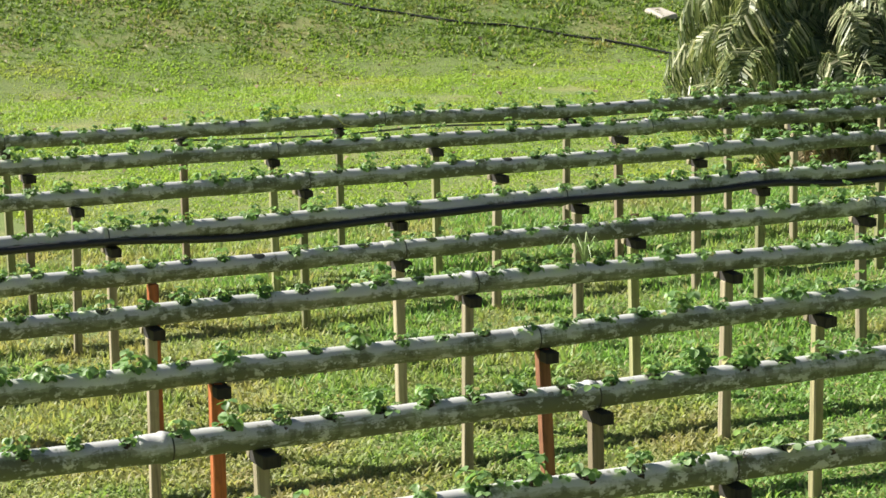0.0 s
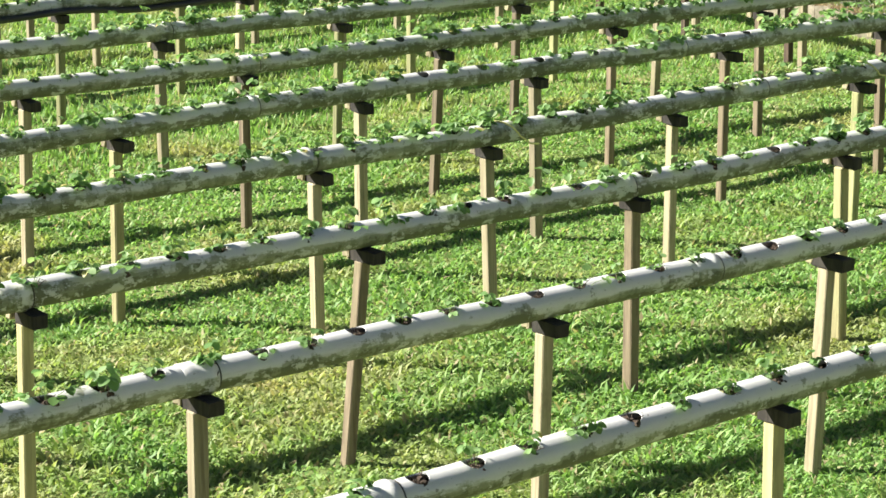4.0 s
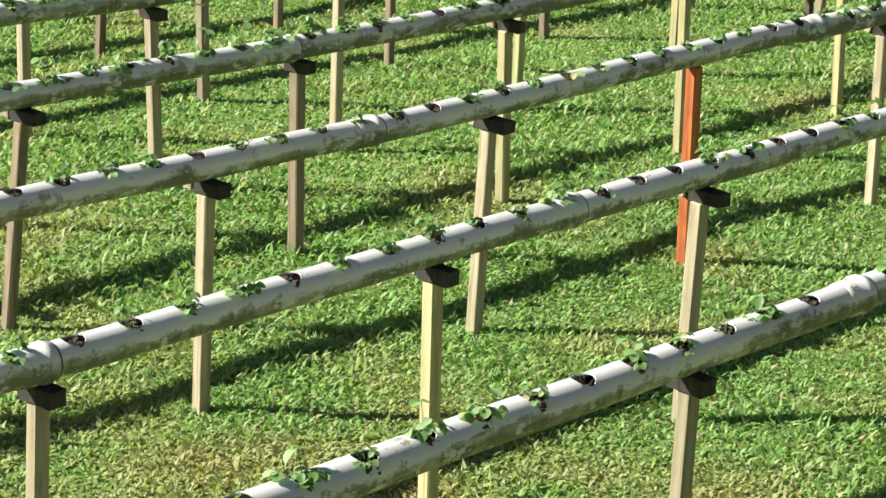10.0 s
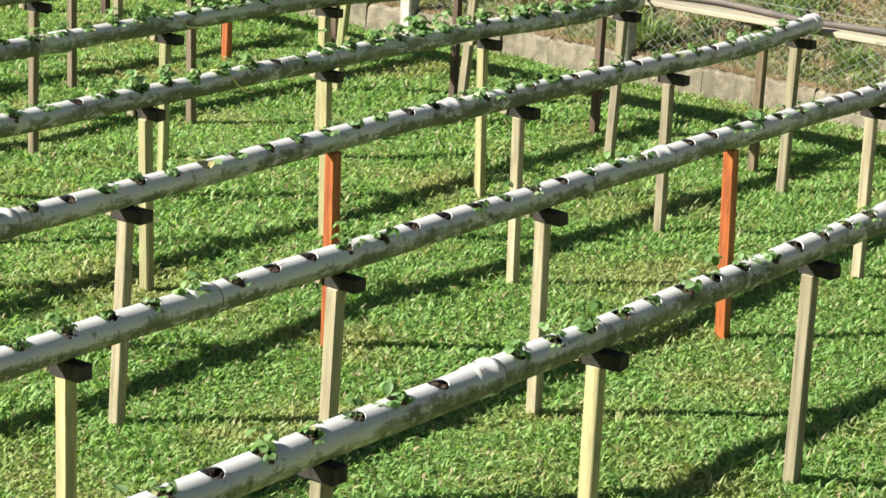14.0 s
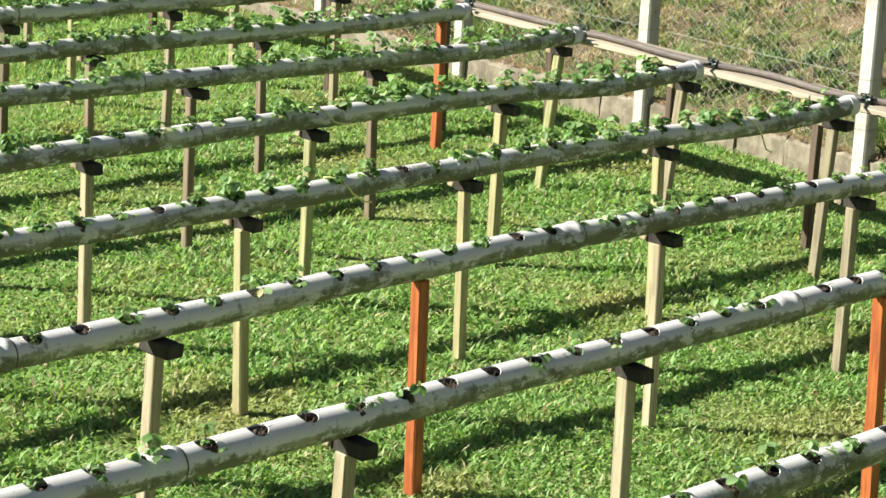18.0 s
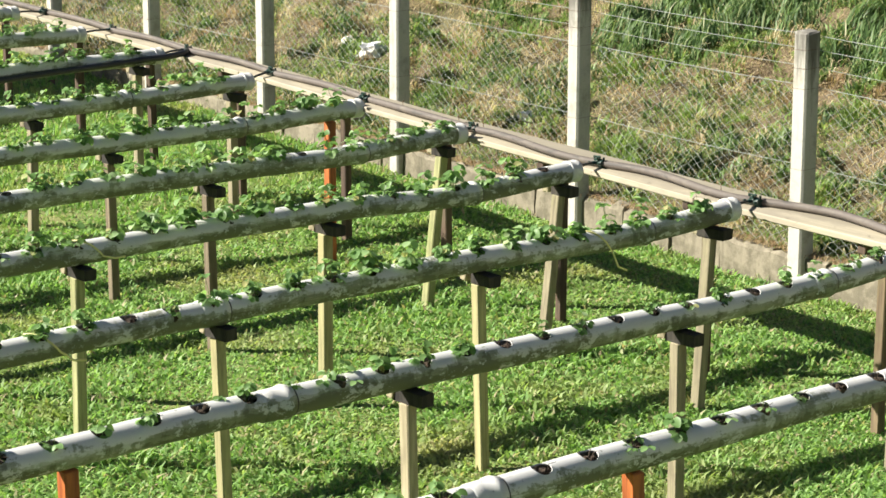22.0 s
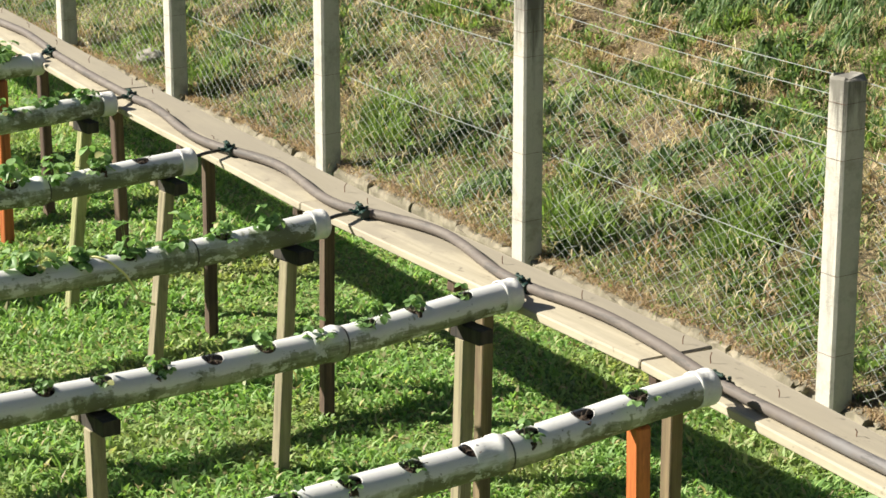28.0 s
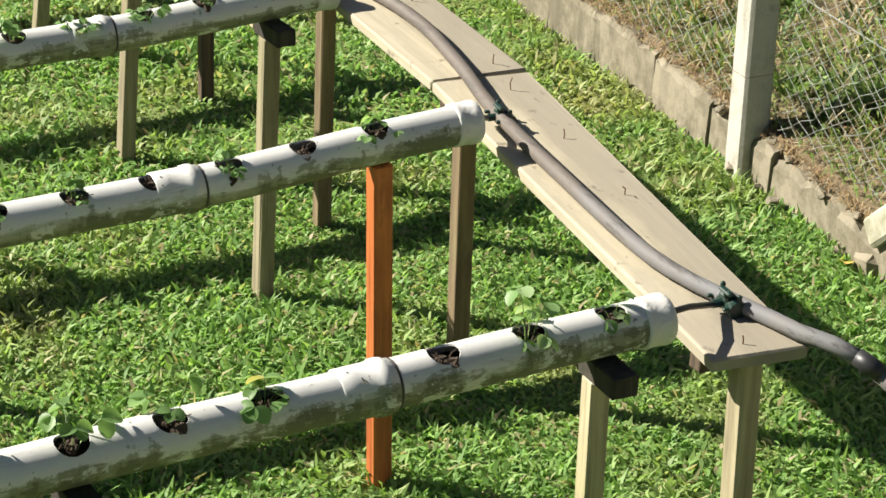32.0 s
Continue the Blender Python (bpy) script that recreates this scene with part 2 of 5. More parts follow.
def make_ground(name, low, high, dry):
    m, nt, b = material(name, 0.95)
    co = world_coord(nt)
    fine = noise_tex(nt, co, 45.0, 6.0, 0.75)
    big = noise_tex(nt, co, 0.7, 5.0, 0.6)
    c = mix(nt, ramp(nt, fine, [(0.35, grey(0.0)), (0.65, grey(1.0))]), low, high)
    c = mix(nt, ramp(nt, big, [(0.48, grey(0.0)), (0.7, grey(0.8))]), c, dry)
    nt.links.new(c, b.inputs["Base Color"])
    bump(nt, b, fine, 0.8, 0.02)
    return m


def plain(name, colour, rough=0.5, metal=0.0, vary=0.25, scale=40.0):
    m, nt, b = material(name, rough, metal)
    n = noise_tex(nt, object_coord(nt), scale, 5.0, 0.65)
    nt.links.new(mix(nt, n, tuple(v * (1 - vary) for v in colour), tuple(min(v * (1 + vary), 0.9) for v in colour)), b.inputs["Base Color"])
    bump(nt, b, n, 0.2, 0.002)
    return m


def make_hose():
    """Hose that is grey near its coupling and brown with dust further along."""
    m, nt, b = material("dusty_hose", 0.72)
    co = object_coord(nt)
    n = noise_tex(nt, co, 14.0, 6.0, 0.7, (1, 0.4, 1))
    sp = nt.nodes.new("ShaderNodeSeparateXYZ")
    nt.links.new(co, sp.inputs[0])
    along = math_node(nt, "ADD", sp.outputs["Y"], math_node(nt, "MULTIPLY", math_node(nt, "SUBTRACT", n, 0.5), 1.6))
    c = mix(nt, ramp(nt, along, [(0.1, grey(0.0)), (1.0, grey(1.0))]), (0.15, 0.15, 0.155), (0.108, 0.090, 0.078))
    c = mix(nt, ramp(nt, n, [(0.5, grey(0.0)), (0.68, grey(0.6))]), c, (0.175, 0.152, 0.122))
    scuff = noise_tex(nt, co, 22.0, 6.0, 0.72, (1.6, 0.22, 1.6))
    c = mix(nt, ramp(nt, scuff, [(0.52, grey(0.0)), (0.60, grey(0.7))]), c, (0.055, 0.05, 0.046))
    nt.links.new(c, b.inputs["Base Color"])
    bump(nt, b, n, 0.2, 0.002)
    return m


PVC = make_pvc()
CAP_WHITE = make_concrete("stained_cap_plastic", (0.66, 0.655, 0.63), (0.42, 0.41, 0.34), 0.45, 0.62)
SEAL_RUBBER = plain("dark_seal_rubber", (0.06, 0.055, 0.045), 0.8)
POST_WOOD = make_wood("grey_post_wood", (0.45, 0.395, 0.255), (0.27, 0.23, 0.145), (0.33, 0.31, 0.16), spread=0.5)
YELLOW_WOOD = make_wood("yellowish_post_wood", (0.48, 0.435, 0.215), (0.30, 0.27, 0.135), (0.34, 0.335, 0.17), spread=0.35)
GREEN_WOOD = make_wood("green_weathered_wood", (0.36, 0.36, 0.17), (0.20, 0.20, 0.09), (0.24, 0.27, 0.10), spread=0.5)
BROWN_WOOD = make_wood("brown_weathered_wood", (0.27, 0.215, 0.14), (0.13, 0.10, 0.062), (0.19, 0.165, 0.09), spread=0.6)
FADED_WOOD = make_wood("faded_orange_wood", (0.30, 0.13, 0.055), (0.15, 0.06, 0.028), (0.22, 0.12, 0.05), spread=0.3)
MID_WOOD = make_wood("brown_post_wood", (0.21, 0.155, 0.085), (0.10, 0.072, 0.042), (0.15, 0.135, 0.065))
DARK_WOOD = make_wood("dark_brown_wood", (0.13, 0.085, 0.055), (0.05, 0.032, 0.022), (0.10, 0.08, 0.05))
BLOCK_WOOD = make_wood("blackened_wood", (0.052, 0.044, 0.033), (0.012, 0.010, 0.008), (0.035, 0.034, 0.022))
ORANGE_WOOD = make_wood("orange_stained_wood", (0.62, 0.19, 0.045), (0.27, 0.068, 0.02), (0.40, 0.11, 0.03), 0.55, 0.3)
PLANK_WOOD = make_plank_wood()
POST_CONCRETE = make_concrete("fence_post_concrete", (0.48, 0.46, 0.405), (0.32, 0.30, 0.25), edge=0.51, cap=1.34)
BRACE_CONCRETE = make_concrete("mossy_brace_concrete", (0.45, 0.43, 0.345), (0.27, 0.26, 0.18), edge=0.48)
WALL_CONCRETE = make_concrete("wall_concrete", (0.25, 0.22, 0.16), (0.13, 0.115, 0.078), edge=0.44)
STONE = make_concrete("pale_stone", (0.62, 0.56, 0.48), (0.45, 0.40, 0.33))
ROCK = make_concrete("grey_rock", (0.30, 0.28, 0.24), (0.16, 0.145, 0.115))
HOSE_BLACK = plain("black_hose_rubber", (0.022, 0.022, 0.024), 0.45)
HOSE_GREY = make_hose()
HOSE_DARK = plain("dark_dusty_hose", (0.12, 0.115, 0.11), 0.6, vary=0.35, scale=14.0)
VALVE = plain("green_black_plastic", (0.009, 0.030, 0.022), 0.35)
WIRE = plain("galvanised_wire", (0.36, 0.38, 0.36), 0.55, 0.4)
RUST = plain("rusty_steel", (0.12, 0.05, 0.025), 0.8, 0.3)
SOIL = plain("dark_substrate", (0.050, 0.034, 0.022), 0.95, vary=0.6, scale=120.0)
YELLOW_LEAF = plain("yellow_leaf", (0.62, 0.40, 0.10), 0.6)
BAG = plain("white_plastic_film", (0.80, 0.80, 0.80), 0.35, vary=0.08)
STRING = plain("yellow_twine", (0.72, 0.68, 0.30), 0.7)
GROUND = make_ground("lawn_soil", (0.075, 0.11, 0.026), (0.25, 0.33, 0.082), (0.29, 0.28, 0.10))
FAR_SOIL = make_ground("far_bank_soil", (0.075, 0.115, 0.022), (0.21, 0.30, 0.06), (0.30, 0.24, 0.10))
BANK_SOIL = make_ground("bank_soil", (0.07, 0.055, 0.03), (0.27, 0.20, 0.115), (0.11, 0.12, 0.045))
GRASS = make_leaf("lawn_grass", [(0.0, (0.155, 0.285, 0.085)), (0.35, (0.21, 0.37, 0.103)), (0.70, (0.275, 0.445, 0.130)), (0.88, (0.35, 0.49, 0.185)), (0.94, (0.46, 0.44, 0.25)), (1.0, (0.40, 0.32, 0.20))], 0.44, 0.5, (0.42, 0.385, 0.18), 0.9, (0.51, 0.76), dry=True)
# brighter copy of the lawn grass, with the far lawn's stronger sun in its colour
FAR_LAWN = make_leaf("sunny_lawn_grass", [(0.0, (0.24, 0.36, 0.07)), (0.5, (0.31, 0.44, 0.085)), (0.95, (0.38, 0.50, 0.115)), (1.0, (0.44, 0.43, 0.17))], 0.5, 0.5, (0.42, 0.44, 0.13), 0.5, (0.5, 0.75))
# rough growth, like FAR_SOIL darker than the lawn, with the slope's shade in the colour
FAR_GRASS = make_leaf("far_bank_grass", [(0.0, (0.09, 0.145, 0.033)), (0.5, (0.18, 0.275, 0.06)), (0.9, (0.28, 0.38, 0.095)), (1.0, (0.45, 0.36, 0.17))], 0.4, 0.55, (0.40, 0.30, 0.145), 0.55, (0.55, 0.68))
HILL_GRASS = make_leaf("bank_grass", [(0.0, (0.12, 0.18, 0.05)), (0.5, (0.21, 0.33, 0.09)), (1.0, (0.37, 0.45, 0.17))], 0.4)
STRAW = make_leaf("dry_straw", [(0.0, (0.30, 0.225, 0.13)), (0.5, (0.60, 0.50, 0.32)), (0.85, (0.76, 0.67, 0.46)), (1.0, (0.42, 0.29, 0.17))], 0.35, 0.7)
LITTER = make_leaf("fallen_leaf", [(0.0, (0.05, 0.04, 0.025)), (0.6, (0.13, 0.09, 0.05)), (0.8, (0.35, 0.28, 0.18)), (1.0, (0.62, 0.56, 0.44))], 0.15, 0.7)
RED_STRAW = make_leaf("withered_red_brown", [(0.0, (0.20, 0.125, 0.07)), (0.6, (0.38, 0.27, 0.16)), (1.0, (0.54, 0.43, 0.27))], 0.3, 0.7)
STRAWBERRY = make_leaf("strawberry_leaf", [(0.0, (0.10, 0.18, 0.055)), (0.5, (0.185, 0.32, 0.115)), (0.85, (0.28, 0.43, 0.18)), (0.97, (0.40, 0.53, 0.29)), (1.0, (0.45, 0.38, 0.15))], 0.45, 0.42)
WILD_GRASS = plain("wild_grass_blade", (0.34, 0.44, 0.17), 0.5)
STEM = plain("leaf_stem", (0.14, 0.22, 0.06), 0.5)
# dark and pale stops put the shaded interior and lit leaflet edges into the colour
PALM = make_leaf("palm_leaflet", [(0.0, (0.07, 0.10, 0.04)), (0.4, (0.13, 0.17, 0.07)), (0.75, (0.32, 0.36, 0.18)), (1.0, (0.56, 0.54, 0.34))], 0.25, 0.4)
TRUNK = plain("palm_trunk_bark", (0.16, 0.12, 0.08), 0.9, vary=0.4, scale=18.0)
BUSH = make_leaf("dark_long_grass", [(0.0, (0.045, 0.085, 0.03)), (0.6, (0.13, 0.215, 0.075)), (0.88, (0.24, 0.34, 0.13)), (1.0, (0.45, 0.42, 0.24))], 0.4, 0.45)


# ---------------------------------------------------------------- building helpers
class Build:
    """Gathers vertices and faces for one mesh."""

    def __init__(self):
        self.v, self.f, self.h, self.grime = [], [], [], 0.0

    def add(self, verts, faces):
        n = len(self.v)
        self.v.extend(tuple(p) for p in verts)
        self.f.extend(tuple(i + n for i in face) for face in faces)
        return self

    def mesh(self, name, mat, smooth=False, weld=False):
        me = bpy.data.meshes.new(name)
        me.from_pydata(self.v, [], self.f)
        me.materials.append(mat)
        if self.h:
            me.attributes.new("height", "FLOAT", "POINT").data.foreach_set("value", self.h)
            me.attributes.new("grime", "FLOAT", "POINT").data.foreach_set("value", [self.grime] * len(self.h))
        if weld:
            bm = bmesh.new()
            bm.from_mesh(me)
            bmesh.ops.remove_doubles(bm, verts=bm.verts, dist=0.00002)
            bm.to_mesh(me)
            bm.free()
        if smooth:
            me.polygons.foreach_set("use_smooth", [True] * len(me.polygons))
        if weld:
            me.set_sharp_from_angle(angle=radians(40))
        me.update()
        return me


def part(name, me, parent, label="", m=None):
    ob = new(name, me)
    ob.parent = parent
    if m is not None:
        ob.matrix_local = m
    if label:
        tagged(ob, label)
    return ob


def thing(name, m, label, category, group="", kind=""):
    ob = new(name)
    ob.matrix_world = m
    ob.empty_display_size = 0.1
    return tagged(ob, label, category, group, kind)


def box(b, size, centre=(0, 0, 0), bevel=0.006, jitter=0.0, rng=None, lean=(0.0, 0.0)):
    """A box with chamfered long edges; jitter makes it uneven; lean shifts its foot."""
    sx, sy, sz = (s / 2 for s in size)
    c = min(bevel, sx * 0.6, sy * 0.6, sz * 0.6)
    ring = [(sx - c, -sy), (sx, -sy + c), (sx, sy - c), (sx - c, sy), (-sx + c, sy), (-sx, sy - c), (-sx, -sy + c), (-sx + c, -sy)]
    verts = []
    for z, k in ((-sz, 1.0), (-sz + c, 0.0), (sz - c, 0.0), (sz, 1.0)):
        for x, y in ring:
            q = 1 - k * c / max(sx, 1e-6), 1 - k * c / max(sy, 1e-6)
            j = [rng.uniform(-jitter, jitter) if rng else 0.0 for _ in range(3)]
            low = (sz - z) / (2 * sz)
            verts.append((centre[0] + x * q[0] + j[0] + lean[0] * low, centre[1] + y * q[1] + j[1] + lean[1] * low, centre[2] + z + j[2]))
    faces = [(r * 8 + i, r * 8 + (i + 1) % 8, r * 8 + 8 + (i + 1) % 8, r * 8 + 8 + i) for r in range(3) for i in range(8)]
    faces += [tuple(range(7, -1, -1)), tuple(range(24, 32))]
    return b.add(verts, faces)


def tube(b, points, radius, sides=8, closed=True):
    """A tube along points; radius is a number or one for each point."""
    pts = [Vector(p) for p in points]
    rad = radius if hasattr(radius, "__len__") else [radius] * len(pts)
    verts, up = [], None
    for i, p in enumerate(pts):
        d = (pts[min(i + 1, len(pts) - 1)] - pts[max(i - 1, 0)]).normalized()
        if up is None:
            up = Vector((0, 0, 1)) if abs(d.z) < 0.9 else Vector((1, 0, 0))
        side = d.cross(up).normalized()
        up = side.cross(d).normalized()
        verts += [p + rad[i] * (math.cos(a) * side + math.sin(a) * up) for a in (2 * math.pi * k / sides for k in range(sides))]
    faces = [(i * sides + k, i * sides + (k + 1) % sides, (i + 1) * sides + (k + 1) % sides, (i + 1) * sides + k) for i in range(len(pts) - 1) for k in range(sides)]
    if closed:
        faces += [tuple(range(sides - 1, -1, -1)), tuple(range((len(pts) - 1) * sides, len(pts) * sides))]
    return b.add(verts, faces)


def blades_mesh(name, mat, base, length, width, lean, rng, bend=True, az=None):
    """Many grass blades in one mesh: base (n, 3), one island a blade; bend is True, False or "kite"."""
    n = len(base)
    az = rng.uniform(0, 2 * np.pi, n) if az is None else az
    face = az + rng.normal(0, 0.5, n) + np.pi / 2
    out = np.stack([np.cos(az), np.sin(az), np.zeros(n)], 1)
    side = np.stack([np.cos(face), np.sin(face), np.zeros(n)], 1) * (width / 2)[:, None]
    up = np.array([0, 0, 1.0])
    if bend == "kite":
        mid = base + (out * np.sin(lean * 0.6)[:, None] + up * np.cos(lean * 0.6)[:, None]) * (length * 0.5)[:, None]
        tip = mid + (out * np.sin(lean * 1.6)[:, None] + up * np.cos(lean * 1.6)[:, None]) * (length * 0.5)[:, None]
        v = np.stack([base, mid + side, tip, mid - side], 1).reshape(-1, 3)
        loops = np.arange(4 * n)
        starts = 4 * np.arange(n)
    elif bend:
        mid = base + (out * np.sin(lean * 0.6)[:, None] + up * np.cos(lean * 0.6)[:, None]) * (length * 0.55)[:, None]
        tip = mid + (out * np.sin(lean * 1.5)[:, None] + up * np.cos(lean * 1.5)[:, None]) * (length * 0.45)[:, None]
        v = np.stack([base - side * 0.7, base + side * 0.7, mid + side, mid - side, tip], 1).reshape(-1, 3)
        k = 5 * np.arange(n)[:, None]
        loops = (k + np.array([0, 1, 2, 3, 3, 2, 4])).ravel()
        starts = (7 * np.arange(n)[:, None] + np.array([0, 4])).ravel()
    else:
        tip = base + (out * np.sin(lean)[:, None] + up * np.cos(lean)[:, None]) * length[:, None]
        v = np.stack([base - side, base + side, tip], 1).reshape(-1, 3)
        loops = np.arange(3 * n)
        starts = 3 * np.arange(n)
    me = bpy.data.meshes.new(name)
    me.vertices.add(len(v))
    me.vertices.foreach_set("co", v.ravel())
    me.loops.add(len(loops))
    me.loops.foreach_set("vertex_index", loops)
    me.polygons.add(len(starts))
    me.polygons.foreach_set("loop_start", starts)
    me.materials.append(mat)
    me.update(calc_edges=True)
    return me


# ---------------------------------------------------------------- lie of the land
def fence_x(y):
    return 1.334 + 0.1023 * y


def smooth(a, b, v):
    t = np.clip((v - a) / (b - a), 0, 1)
    return t * t * (3 - 2 * t)


def lumps(x, y):
    """Gentle, fixed unevenness of the ground."""
    return (np.sin(1.7 * x + 0.9 * y) * np.sin(1.1 * y - 0.6 * x + 1.3) + 0.5 * np.sin(4.1 * x + 2.2) * np.sin(3.7 * y + 0.4) + 0.3 * np.sin(7.3 * x - 5.1 * y))


def land(x, y):
    x, y = np.asarray(x, float), np.asarray(y, float)
    lawn = 0.10 * smooth(8, 14, y) + 0.012 * np.clip(y - 14, 0, 10) + 0.22 * np.clip(y - 25, 0, 60) + 0.010 * lumps(x, y)
    d = x - fence_x(y) - 0.05
    hill = 0.20 + 0.27 * np.clip(d, 0, 3.0) + 0.46 * np.clip(d - 3.0, 0, 40) + 0.06 * smooth(0.2, 1.5, d) * lumps(1.3 * x, 1.3 * y) + 0.045 * smooth(0.2, 1.0, d) * lumps(3.1 * x + 2.0, 2.7 * y) + 0.03 * smooth(0.2, 0.8, d) * lumps(5.3 * x, 4.9 * y + 1.0)
    return np.where(d > 0, np.maximum(hill, lawn), lawn)


def bank_foot(x):
    """Where the mown lawn ends and the rough grass of the far bank begins."""
    return 25.8 - 0.17 * x + 0.25 * np.sin(1.9 * x) + 0.15 * np.sin(4.3 * x + 1.0)


def make_land():
    d = np.concatenate([[-400, -150, -60], np.arange(-30, -16, 1.0), np.arange(-16, -0.1, 0.25), [-0.001, 0.004], np.arange(0.15, 8, 0.15), np.arange(8, 30, 1.5), [40, 80, 200, 400]])
    y = np.concatenate([[-400, -100, -30], np.arange(-12, -2, 1.0), np.arange(-2, 20, 0.25), np.arange(20, 60, 1.0), [70, 85, 120, 250, 500]])
    D, Y = np.meshgrid(d, y)
    X = D + 0.05 + 1.334 + 0.1023 * np.clip(Y, -12, 60)
    Z = land(X, np.clip(Y, -12, 85))
    n = len(d)
    b = Build()
    b.v = [tuple(p) for p in np.stack([X, Y, Z], -1).reshape(-1, 3)]
    b.f = [(r * n + c, r * n + c + 1, (r + 1) * n + c + 1, (r + 1) * n + c) for r in range(len(y) - 1) for c in range(n - 1)]
    me = b.mesh("ground", GROUND, True)
    me.materials.append(BANK_SOIL)
    c = np.array([p.center for p in me.polygons])
    me.materials.append(FAR_SOIL)
    me.polygons.foreach_set("material_index", np.where(c[:, 1] > bank_foot(c[:, 0]), 2, (c[:, 0] > fence_x(c[:, 1]) + 0.05) & (c[:, 1] < 24)).astype(np.int32))
    return tagged(new("ground", me), "mown lawn soil rising to a grassy bank", "ground", kind="structure")


make_land()

# ---------------------------------------------------------------- growing pipes
STEP = 1.245                      # between rows
R = 0.0555                        # pipe radius
LEFT = -13.2                      # where the pipes begin


def row_y(k):
    return STEP * (12 - k)


# height of each pipe's axis at some places along it
AXIS = {12: ((-13.2, 0.97), (-8.6, 0.985), (-5.1, 1.0), (-1.9, 1.05), (-0.58, 1.07)),
        11: ((-13.2, 0.93), (-9.4, 0.945), (-7.8, 0.97), (-6.0, 0.985), (-3.4, 1.0), (-1.3, 1.0), (-0.36, 1.06)),
        10: ((-13.2, 0.985), (-8.5, 0.985), (-6.5, 0.97), (-4.4, 1.01), (-2.0, 0.985), (-1.1, 0.965), (-0.18, 1.02)),
        9: ((-13.2, 1.0), (-9.1, 1.0), (-6.1, 0.98), (-3.3, 1.0), (-1.85, 1.0), (-0.8, 0.965), (-0.19, 1.01)),
        8: ((-13.2, 1.01), (-6.9, 1.01), (-5.9, 0.99), (-3.2, 1.01), (-1.8, 1.01), (-0.8, 0.96), (-0.08, 1.003)),
        7: ((-13.2, 1.02), (-8.8, 0.99), (-5.7, 1.02), (-3.0, 1.0), (-1.6, 0.985), (-0.6, 0.965), (0.2, 1.005)),
        6: ((-13.2, 1.03), (-8.6, 1.03), (-5.6, 0.98), (-2.8, 0.97), (-0.6, 0.94), (0.44, 0.965)),
        5: ((-13.2, 1.01), (-5.4, 1.0), (-2.5, 0.955), (-0.5, 0.95), (0.5, 0.972)),
        4: ((-13.2, 1.02), (-5.0, 1.02), (0.6, 0.99)),
        3: ((-13.2, 1.09), (-9.75, 1.08), (-5.2, 1.05), (0.7, 1.0)),
        2: ((-13.2, 1.16), (-9.8, 1.14), (-5.2, 1.08), (0.9, 1.02)),
        1: ((-13.2, 1.18), (-9.7, 1.16), (-7.0, 1.14), (-5.1, 1.08), (1.0, 1.03))}


PIPE_END = {12: -0.555, 11: -0.35, 10: -0.17, 9: -0.18, 8: -0.07, 7: 0.20, 6: 0.43, 5: 0.49, 4: 0.62, 3: 0.76, 2: 0.93, 1: 1.06}
PITCH = {12: (-8.66, 0.2095), 11: (-9.45, 0.2095), 10: (-8.54, 0.2035), 9: (-5.81, 0.2065)}
JOINTS = {12: (-10.2, -7.13, -4.2, -1.27), 11: (-9.35, -7.07, -4.0, -1.18), 10: (-9.16, -6.83, -3.9, -0.94), 9: (-10.68, -9.16, -6.13, -3.3, -0.81), 8: (-10.95, -9.11, -6.98, -4.0, -0.81),
          7: (-8.81, -6.45, -3.4, -0.56), 6: (-8.59, -5.6, -2.6, -0.5), 5: (-8.5, -5.4, -2.5, -0.5), 4: (-9.9, -6.9, -3.9, -0.9), 3: (-8.2, -5.2, -2.2), 2: (-8.0, -5.0, -2.0), 1: (-9.7, -6.7, -3.7, -0.7)}
POSTS = {1: (-11.2, -9.66, -8.3, -7.04, -5.08, -3.6, -2.1, -0.6), 2: (-11.3, -9.78, -8.0, -6.74, -5.24, -3.7, -2.2, -0.7), 3: (-11.3, -9.75, -8.21, -6.79, -5.24, -3.7, -2.2, -0.6),
         4: (-11.4, -9.85, -8.03, -6.78, -5.43, -4.0, -2.5, -1.1, 0.42), 5: (-11.5, -9.94, -8.5, -7.01, -5.44, -4.06, -2.54, -1.18, 0.34), 6: (-11.8, -10.3, -8.6, -7.07, -5.65, -4.21, -2.78, -1.42, 0.20),
         7: (-11.9, -10.35, -8.75, -7.25, -5.74, -4.51, -3.0, -1.6, 0.05), 8: (-10.55, -9.08, -6.93, -5.89, -4.63, -3.2, -1.77, -0.19), 9: (-10.73, -9.14, -7.58, -6.07, -4.70, -3.30, -1.86, -0.34),
         10: (-10.83, -9.19, -7.67, -6.15, -4.80, -3.31, -1.85, -0.38), 11: (-10.8, -9.36, -7.75, -6.33, -4.94, -3.36, -1.88, -0.63), 12: (-9.4, -7.96, -6.47, -4.92, -3.4, -1.95, -0.72)}
LEAN = {(9, -10.73): 0.13, (9, -7.58): -0.085, (10, -6.15): -0.06, (8, -0.19): -0.10, (9, -0.34): -0.06, (7, 0.05): -0.12, (7, -8.75): 0.03, (8, -6.93): 0.015, (8, -5.89): 0.03, (9, -6.07): 0.012, (9, -4.70): 0.015, (9, -3.30): 0.03, (9, -1.86): 0.02,
        (10, -4.80): 0.02, (10, -3.31): 0.03, (10, -1.85): 0.01, (11, -3.36): 0.06, (11, -4.94): 0.03, (6, -4.21): -0.04, (6, -7.07): -0.025, (7, -4.51): 0.03}
YELLOW = {(11, -7.75), (9, -4.70), (9, -3.30), (9, -1.86), (9, -9.14), (7, -7.25), (12, -6.47), (8, -1.77)}
